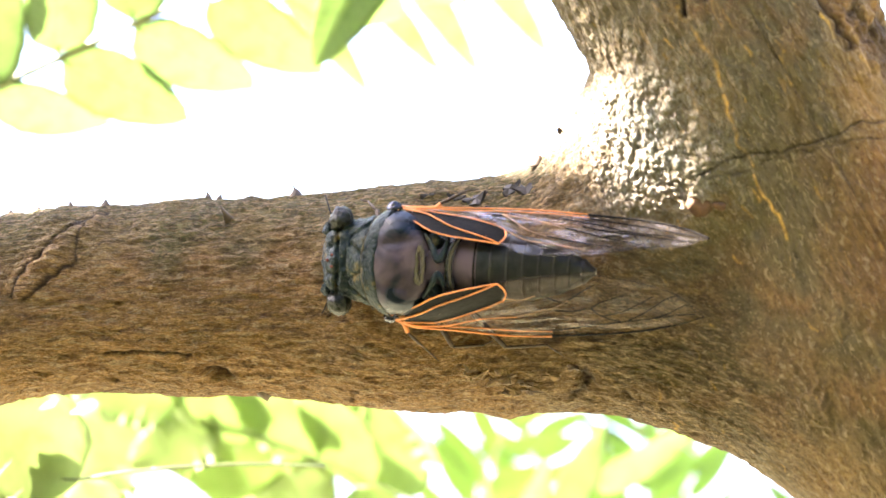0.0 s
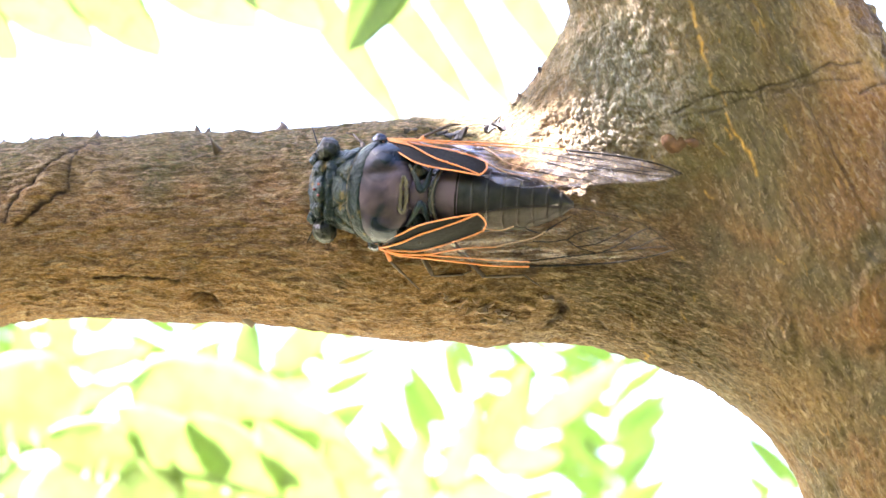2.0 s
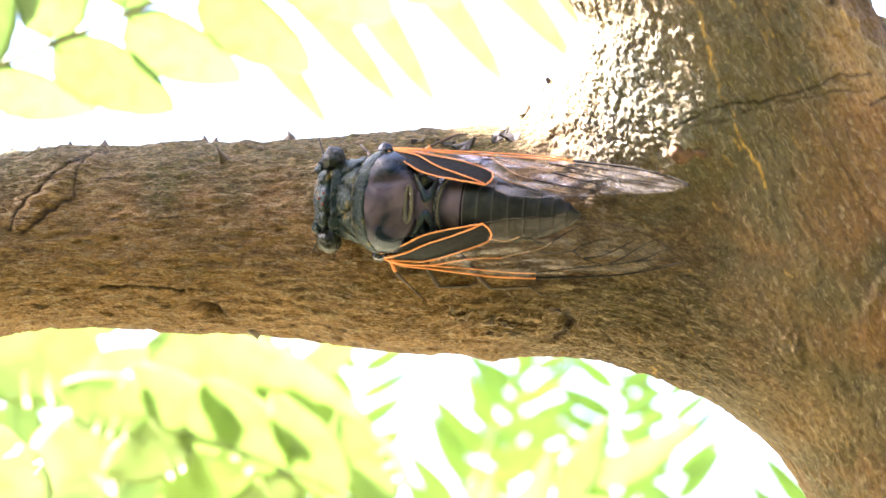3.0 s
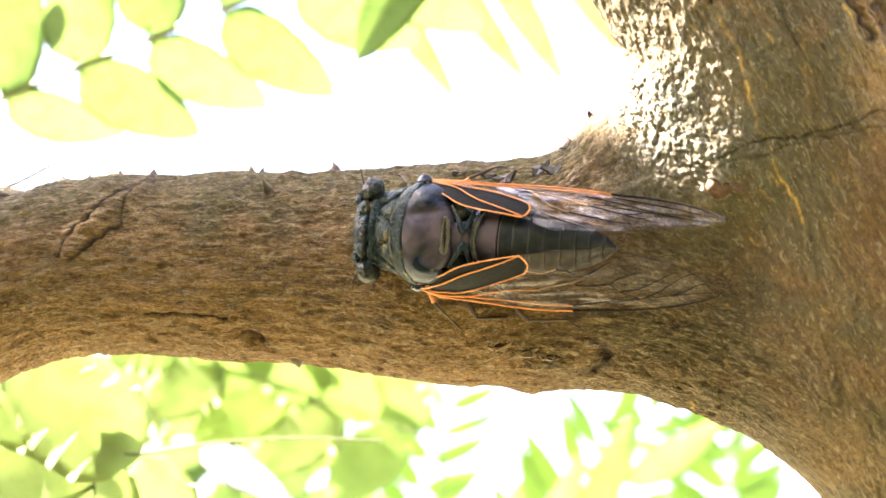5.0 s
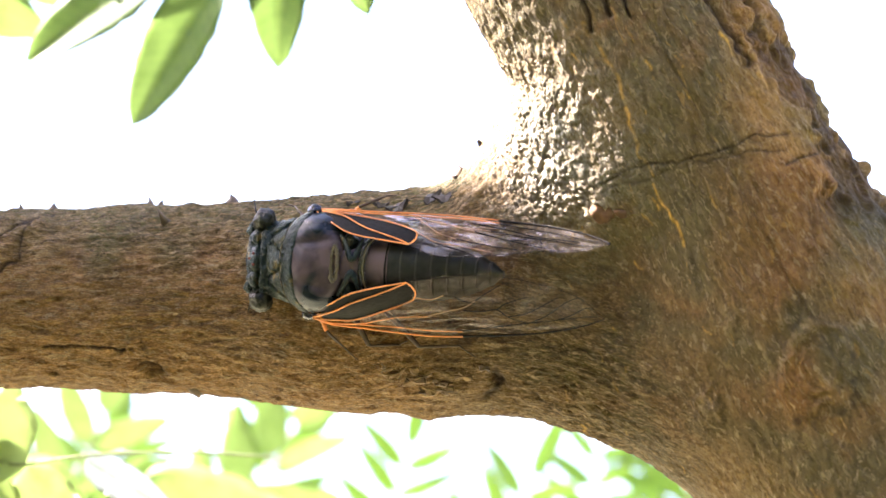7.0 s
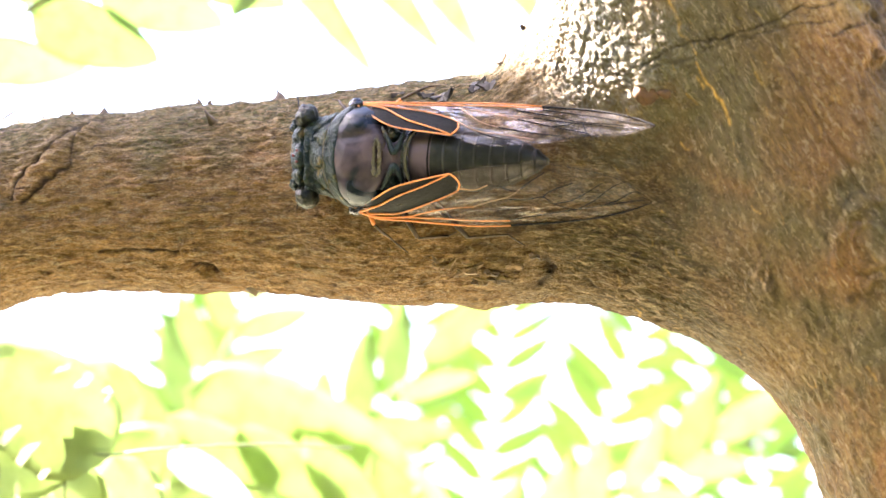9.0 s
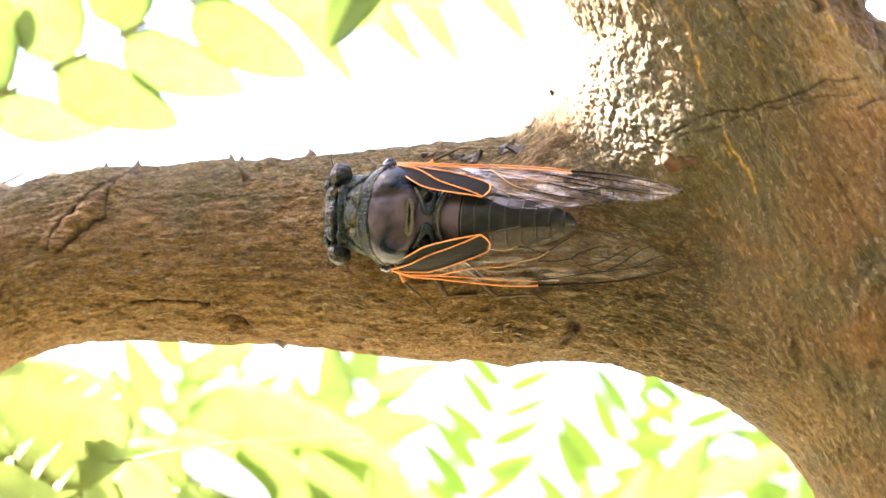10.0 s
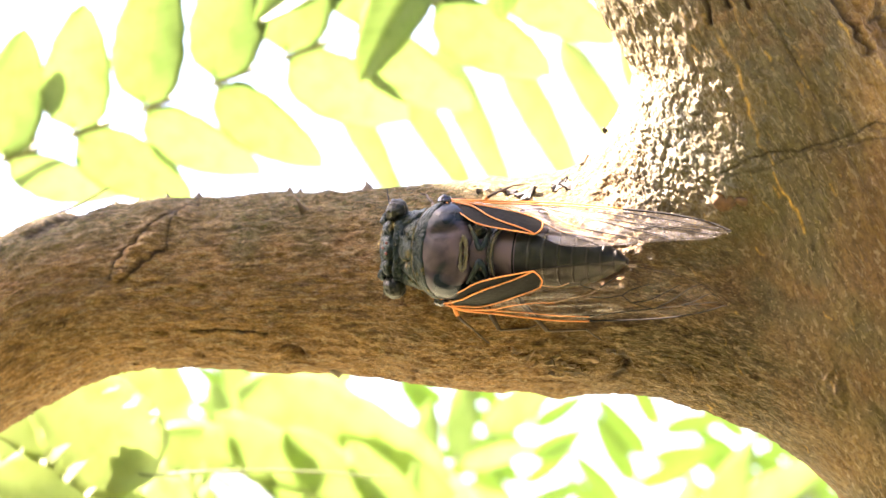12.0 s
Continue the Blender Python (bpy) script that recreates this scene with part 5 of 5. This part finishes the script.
SPRAY = spray("long pinnate leaf with sunlit yellow-green leaflets", 10, 34, 68, 34, 0.04, 3, first=6, spread=57)
HANGING = hanging_leaf()


# near-white base colour stands in for a glossy reflection on one leaflet
LEAF_GLINT = leaf_material("leaf_glint", (0.55, 0.57, 0.58), (0.66, 0.68, 0.69), (0.4, 0.43, 0.43))
DULL = leaf_material("leaf_dull", (0.20, 0.26, 0.085), (0.30, 0.35, 0.135), (0.56, 0.63, 0.36), 0.7)
BROAD = leaf_material("leaf_broad", (0.18, 0.25, 0.065), (0.27, 0.34, 0.11), (0.54, 0.65, 0.33), 0.7)
MUTED = leaf_material("leaf_muted", (0.20, 0.25, 0.09), (0.28, 0.33, 0.13), (0.50, 0.57, 0.31), 0.72)
# base across, base up, tip across, tip up, width, depth behind the node
NEAR_BLADES = ((75, 5, -165, 205, 165, 0, 28, MUTED, ""), (55, 30, -290, 120, 105, 4, -18, MUTED, ""), (0, 0, -290, -45, 110, 2, -25, MUTED, ""),
               (-70, 45, -330, 75, 120, 12, 20, MUTED, ""), (5, 0, -20, -180, 115, 3, 15, MUTED, ""), (75, 0, 150, -165, 100, 5, -30, MUTED, "muted green leaflet"),
               (178, 8, 330, -90, 52, 6, 42, LEAF_GLINT, "silvery leaflet with a glint painted as near-white colour"))
BACK_BLADES = ((520, -28, 380, 165, 92, 45, 12, BROAD, ""), (420, 12, 250, 180, 96, 47, -10, BROAD, ""), (310, 56, 120, 205, 92, 46, 20, BROAD, ""),
               (450, -10, 270, -125, 94, 44, -15, DULL, ""), (350, 40, 165, -70, 96, 48, 10, BROAD, ""), (240, 80, 65, -5, 92, 45, 14, DULL, ""),
               (165, 108, -20, 150, 92, 46, 8, BROAD, ""), (560, -45, 420, -190, 92, 46, 8, BROAD, ""), (600, -62, 500, 120, 90, 52, 8, BROAD, ""),
               (120, 215, 560, 60, 150, 70, 8, BROAD, ""), (150, 150, 640, -40, 160, 74, -8, DULL, ""), (100, 90, 420, -160, 150, 72, 6, BROAD, ""),
               (40, 210, -260, 150, 150, 66, 10, BROAD, ""), (60, 60, -120, -180, 150, 68, -10, DULL, ""))


def low_leaf(stalk, depth, blades, seed, label):
    """Broad leaflets below the branch, seen from underneath; the origin is the node of the stalk."""
    top = new("compound_leaf")
    k = 0.193
    bm = bmesh.new()
    tube(bm, [(q[0] * k, q[1] * k, q[2] - depth) for q in smooth_line(stalk, 5)], 0.5, 8)
    part("stalk", bm, STALK, top)
    for i, (x0, y0, x1, y1, wide, back, twist, mat, note) in enumerate(blades):
        n = math.hypot(x1 - x0, y1 - y0)
        me = leaflet_mesh("leaflet", n * k, 1.3 * wide * k, 0.04, 0.03, 0.04, seed + i)
        me.materials.append(mat)
        ob = new("leaflet", me)
        ob.parent = top
        if note:
            tagged(ob, note)
        turn = math.atan2(y1 - y0, x1 - x0)
        lean = -math.copysign(9 + 0.25 * abs(twist), -SUN.x * math.sin(turn) + SUN.z * math.cos(turn))
        ob.matrix_basis = pose(x0 * k * MM, y0 * k * MM, -back * MM, 0, 0, math.degrees(turn)) @ pose(0, 0, 0, lean, 0, 0)
    tagged(top, label, "leaf")
    return top


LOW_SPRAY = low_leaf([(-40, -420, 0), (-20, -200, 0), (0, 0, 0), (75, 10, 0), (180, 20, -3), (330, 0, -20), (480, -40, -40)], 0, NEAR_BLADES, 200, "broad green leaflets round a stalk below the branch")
LOW_BACK = low_leaf([(330, -420, 0), (600, -260, 0), (640, -90, 0), (560, -45, 0), (400, 20, 0), (240, 80, 0), (150, 112, 0)], 46, BACK_BLADES, 207, "broad pale green leaflets hanging behind the branch")
MIDDLE = []
for i, (x, y, z, tilt, roll, pairs) in enumerate(((-130, 580, -205, 24, 34, 7), (60, 700, -250, 30, -25, 8), (-250, 640, -215, 42, 26, 7), (-330, 760, -235, 58, 20, 7))):
    MIDDLE.append((spray("pinnate leaf with broad pale green leaflets", pairs, 27, 62, 23, 0.16, 20 + i, first=8, spread=48), x, y, z, tilt, roll))
FAR = []
for i, (x, y, z, tilt, roll, pairs) in enumerate(((-80, 1500, -330, 62, 28, 7), (130, 1650, -360, 84, 24, 8), (300, 1500, -340, 70, 20, 7), (-330, 1750, -370, 80, 30, 9), (210, 1850, -400, 100, 15, 9),
                                                  (430, 1700, -370, 96, 26, 8), (20, 1800, -400, 78, 25, 9), (-190, 1600, -350, 74, 32, 8), (-470, 1650, -360, 88, 22, 8), (-590, 1800, -390, 76, 28, 9))):
    FAR.append((spray("feathery pinnate leaf against the bright sky", pairs, 30, 88, 25, 0.05, 40 + i, mat=FERN, first=6, spread=60), x, y, z, tilt, roll))


def sunlit_frond():
    """A row of long slender leaflets slanting down from one stalk; the origin is the first leaflet's base."""
    top = new("compound_leaf")
    mat = leaf_material("leaf_sunlit", (0.13, 0.18, 0.07), (0.21, 0.26, 0.12), (0.53, 0.60, 0.31), 0.74)
    bm = bmesh.new()
    tube(bm, [tuple(q) for q in smooth_line([(-60, -8, 0), (0, 0, 0), (110, 14, 0), (240, 24, 0), (380, 60, 0), (600, 190, 0)], 5)], 0.8, 8)
    part("stalk", bm, STALK, top)
    for i in range(8):
        me = leaflet_mesh("leaflet", 118 - 3 * i, 22, 0.06, 0.05, 0.05, 300 + i)
        me.materials.append(mat)
        ob = new("leaflet", me)
        ob.parent = top
        ob.matrix_basis = pose(34 * i * MM, (4.2 * i - 1.5) * MM, 0, 0, 0, -56 + 4 * math.sin(2.1 * i)) @ pose(0, 0, 0, 14 + 6 * math.sin(1.7 * i), 0, 0)
    tagged(top, "row of long pale sunlit leaflets on a thin stalk", "leaf")
    return top


FROND = sunlit_frond()


def background_shrub():
    """The bush below the branch that carries the low leaves."""
    top = new("background_shrub")
    root = F_INV @ Vector((0.05, 1.5, -0.02))
    root = np.array(root / MM)
    for ob, x, y, z, tilt, roll in MIDDLE + FAR + [(LOW_SPRAY, -112, 100, -56, 16, 0), (LOW_BACK, -95, 376, -120, 40, 0)]:
        end = np.array((x, y, z), float)
        a = np.array((math.cos(radians(tilt)), 0, math.sin(radians(tilt))))
        low = end - a * 120
        bm = bmesh.new()
        pts = smooth_line([tuple(root), tuple(root * 0.75 + low * 0.25 + (0, 0, -60)), tuple(root * 0.3 + low * 0.7 + (0, 0, -60)), tuple(low), tuple(end)], 6)
        tube(bm, [tuple(p) for p in pts], [9 - 7.6 * k / (len(pts) - 1) for k in range(len(pts))], 8)
        part("stem", bm, BARK_FAR, top)
    top.matrix_world = F
    tagged(top, "leafy shrub with thin stems rooted in the earth", "shrub")


background_shrub()


def twig(points, r0, r1):
    bm = bmesh.new()
    pts = smooth_line(points, 6)
    tube(bm, [tuple(p) for p in pts], [r0 + (r1 - r0) * k / (len(pts) - 1) for k in range(len(pts))], 8)
    part("twig", bm, BARK_FAR, TREE)


# leaves overhead, between the sun and the fork
_sx = (Vector((1, 0, 0)) - SUN * SUN.x).normalized()
SUNWARD = Matrix((_sx, SUN.cross(_sx), SUN)).transposed().to_4x4()
OVER_BRANCH = spray("dense pinnate leaf shading the branch", 9, 17, 62, 34, 0.0, 71, first=0, spread=70, taper=0.1, terminal=False)
OVER_BRANCH_TWO = spray("dense pinnate leaf shading the branch", 9, 17, 62, 34, 0.0, 74, first=0, spread=66, taper=0.1, terminal=False)
# OVER_LOW: unseen leaf, added to keep sun specks off the lower trunk
OVER_LOW = spray("unseen pinnate leaf added to shade the lower trunk", 8, 9, 36, 24, 0.0, 75, first=0, spread=60, taper=0.1, terminal=False)
OVER_TRUNK = spray("pinnate leaf shading the upper trunk", 5, 19, 46, 30, 0.0, 73, first=0, spread=66, taper=0.1, terminal=False)
twig([(-520, 130, -40), (-480, 260, 10), (-300, 230, 20), (-150, 193, 38)], 5, 1.0)
twig([(-110, 90, 900), (20, 140, 600), (90, 160, 320), (58, 156, 156)], 5, 1.2)
twig([(-110, 90, 900), (120, 300, 720), (330, 620, 480), (420, 700, 330)], 6, 1.0)
for far, dx, dy in ((520, -158, -30), (600, -154, 27), (560, 33, -8), (540, 27, -66)):
    end = SUN * far + (SUNWARD @ Vector((dx, dy, 0)))
    twig([(-110, 90, 900), (-200, 120, 800), tuple(end + Vector((-60, -20, 120))), tuple(end)], 5, 1.3)


# leaves that hang close behind the branch: how near they stand, as a share of the depth at which their rows are given
CLOSE = 0.62
for _ob in (SPRAY, HANGING, LOW_SPRAY):
    _ob.scale = (CLOSE,) * 3


def closer(t, x, y, z):
    """The pose of a leaf moved towards the viewer on its line of sight."""
    e = [float(np.interp(t, [r[0] for r in PATH], [r[k] for r in PATH])) for k in (1, 2, 3)]
    return pose(*((a + CLOSE * (b - a)) * MM for a, b in zip(e, (x, y, z))))


def motions():
    spray_rows = ((0.0, -190, 88, 23), (0.5, -190, 87, 23), (1.0, -190, 81, 23), (1.5, -229, 104, 3), (2.0, -245, 109, 6), (2.5, -192, 88, 21), (3.4, -201, 81, 22), (4.5, -217, 77, 21), (5.0, -218, 85, 22), (5.5, -223, 76, 23), (6.0, -211, 104, 24), (6.5, -249, 145, 24), (7.0, -262, 146, 24), (7.5, -277, 131, 24), (8.5, -265, 92, 24), (9.5, -238, 84, 27), (10.0, -243, 79, 24), (10.5, -255, 57, 11), (11.0, -255, 62, 21), (11.5, -262, 67, 22), (12.0, -262, 58, 18))
    hanging_rows = ((0.0, -70, 81), (0.5, -90, 90), (1.0, -113, 81), (1.5, -118, 65), (2.0, -48, 69), (2.5, -60, 108), (3.4, -58, 96), (4.5, -63, 88), (5.0, -82, 87), (5.5, -115, 100), (6.0, -157, 90), (6.5, -128, 86), (7.0, -146, 76), (7.5, -173, 81), (8.5, -152, 69), (9.5, -119, 83), (10.0, -103, 83), (10.5, -121, 76), (11.0, -70, 84), (11.5, -83, 84), (12.0, -114, 77))
    low_rows = ((0.0, -155, -68), (0.5, -148, -69), (1.0, -148, -79), (1.3, -178, -108), (1.5, -193, -126), (2.0, -187, -145), (2.5, -185, -127), (3.4, -156, -76), (4.5, -157, -59), (5.0, -154, -64), (5.5, -143, -62), (6.0, -144, -59), (6.5, -140, -54), (7.0, -172, -54), (7.5, -161, -72), (8.5, -176, -89), (9.5, -175, -81), (10.0, -173, -74), (10.5, -165, -73), (11.0, -175, -71), (11.5, -179, -69), (12.0, -183, -73))
    frond_rows = ((0.0, -135, 192, 0), (0.5, -137, 151, 7), (1.0, -135, 149, 5), (1.5, -114, 226, 0), (2.0, -101, 150, 0), (2.5, -169, 152, 6), (3.4, -153, 165, 0), (4.5, -157, 166, 0), (5.0, -130, 199, 0), (5.5, -146, 234, 0), (6.0, -132, 257, 0), (6.5, -130, 298, 0), (7.5, -143, 255, 0), (8.5, -169, 201, 0), (9.5, -208, 155, 0), (10.0, -204, 190, 0), (10.5, -169, 153, 0), (11.0, -183, 133, -6), (11.5, -190, 138, -6), (12.0, -193, 129, -7))

    walk(SPRAY, [(t, F @ closer(t, x, 480, z) @ pose(0, 0, 0, 0, -a, 0) @ pose(-42 * CLOSE * MM, 0, 0) @ FACING @ pose(0, 0, 0, 14 if 10.2 < t < 10.8 else 32, 0, 0)) for t, x, z, a in spray_rows])
    walk(HANGING, [(t, F @ closer(t, x, 420, z) @ FACING) for t, x, z in hanging_rows])
    walk(FROND, [(t, F @ pose(x * MM, 700 * MM, z * MM, 0, -a, 0) @ FACING) for t, x, z, a in frond_rows])
    walk(LOW_SPRAY, [(t, F @ closer(t, x, 330, z) @ pose(0, 0, 0, 0, 4 * math.sin(2.3 * t), 0) @ FACING @ pose(0, 0, 0, 12, 0, 0)) for t, x, z in low_rows])
    back_rows = ((0.0, -146, -74), (1.0, -141, -74), (1.3, -143, -94), (1.6, -145, -114), (2.5, -151, -114), (3.4, -153, -68), (4.5, -160, -59), (5.2, -166, -59), (5.6, -168, -71), (6.2, -166, -99), (7.0, -159, -121), (7.7, -158, -115), (9.5, -181, -124), (10.0, -176, -113), (10.5, -172, -79), (11.2, -173, -73), (11.7, -178, -81), (12.0, -181, -100))
    walk(LOW_BACK, [(t, F @ pose(x * MM, 330 * MM, z * MM, 0, 3 * math.sin(2.1 * t + 1), 0) @ FACING @ pose(0, 0, 0, 12, 0, 0)) for t, x, z in back_rows])
    beat = [0.5 * k for k in range(25)]
    for i, (ob, x, y, z, tilt, roll) in enumerate(MIDDLE + FAR):
        amp = 9 if i < len(MIDDLE) else 16
        walk(ob, [(t, F @ pose((x + amp * math.sin(2.4 * t + 1.7 * i)) * MM, y * MM, (z + amp * math.sin(1.9 * t + 0.9 * i)) * MM, 0, -tilt + 5 * math.sin(2.1 * t + i), 0) @ FACING @ pose(0, 0, 0, roll, 0, 0)) for t in beat])
    # the shade: seconds; shift along the branch and across it
    shade = ((0.0, 6, 0), (0.5, 0, 0), (1.0, 6, 0), (1.3, 30, 6), (1.5, 52, 4), (1.8, 40, 0), (2.0, -4, 6), (2.3, 10, -10), (2.5, -22, -8), (2.7, -6, 0), (4.3, 9, 0), (5.5, 8, 0), (6.0, 5, 0), (7.7, 5, 0), (9.3, 5, 0), (10.0, 7, 0), (10.3, 6, 0), (10.5, -11, -2), (10.7, 4, 0), (11.0, 5, 0), (11.7, 4, 0), (12.0, -10, 0))
    for ob, far, dx, dy in ((OVER_BRANCH, 520, -158, -30), (OVER_BRANCH_TWO, 600, -154, 27)):
        walk(ob, [(t, F @ Matrix.Translation(SUN * far * MM) @ SUNWARD @ pose((dx + u) * MM, (dy + v) * MM, 0)) for t, u, v in shade])
    upper = ((0.0, 0), (0.5, -8), (1.0, 0), (1.5, -13), (2.0, -12), (2.3, -9), (2.7, 0), (3.5, 40), (4.5, 80), (6.0, 70), (6.7, 12), (7.2, 8), (7.7, 60), (9.3, 80), (10.3, 70), (10.5, -8), (11.0, 80), (12.0, 85))
    walk(OVER_LOW, [(t, F @ Matrix.Translation(SUN * 540 * MM) @ SUNWARD @ pose((44 + math.sin(2 * t)) * MM, -95 * MM, 0, 0, 0, 90)) for t in beat])
    walk(OVER_TRUNK, [(t, F @ Matrix.Translation(SUN * 560 * MM) @ SUNWARD @ pose((33 + u) * MM, -8 * MM, 0)) for t, u in upper])



motions()
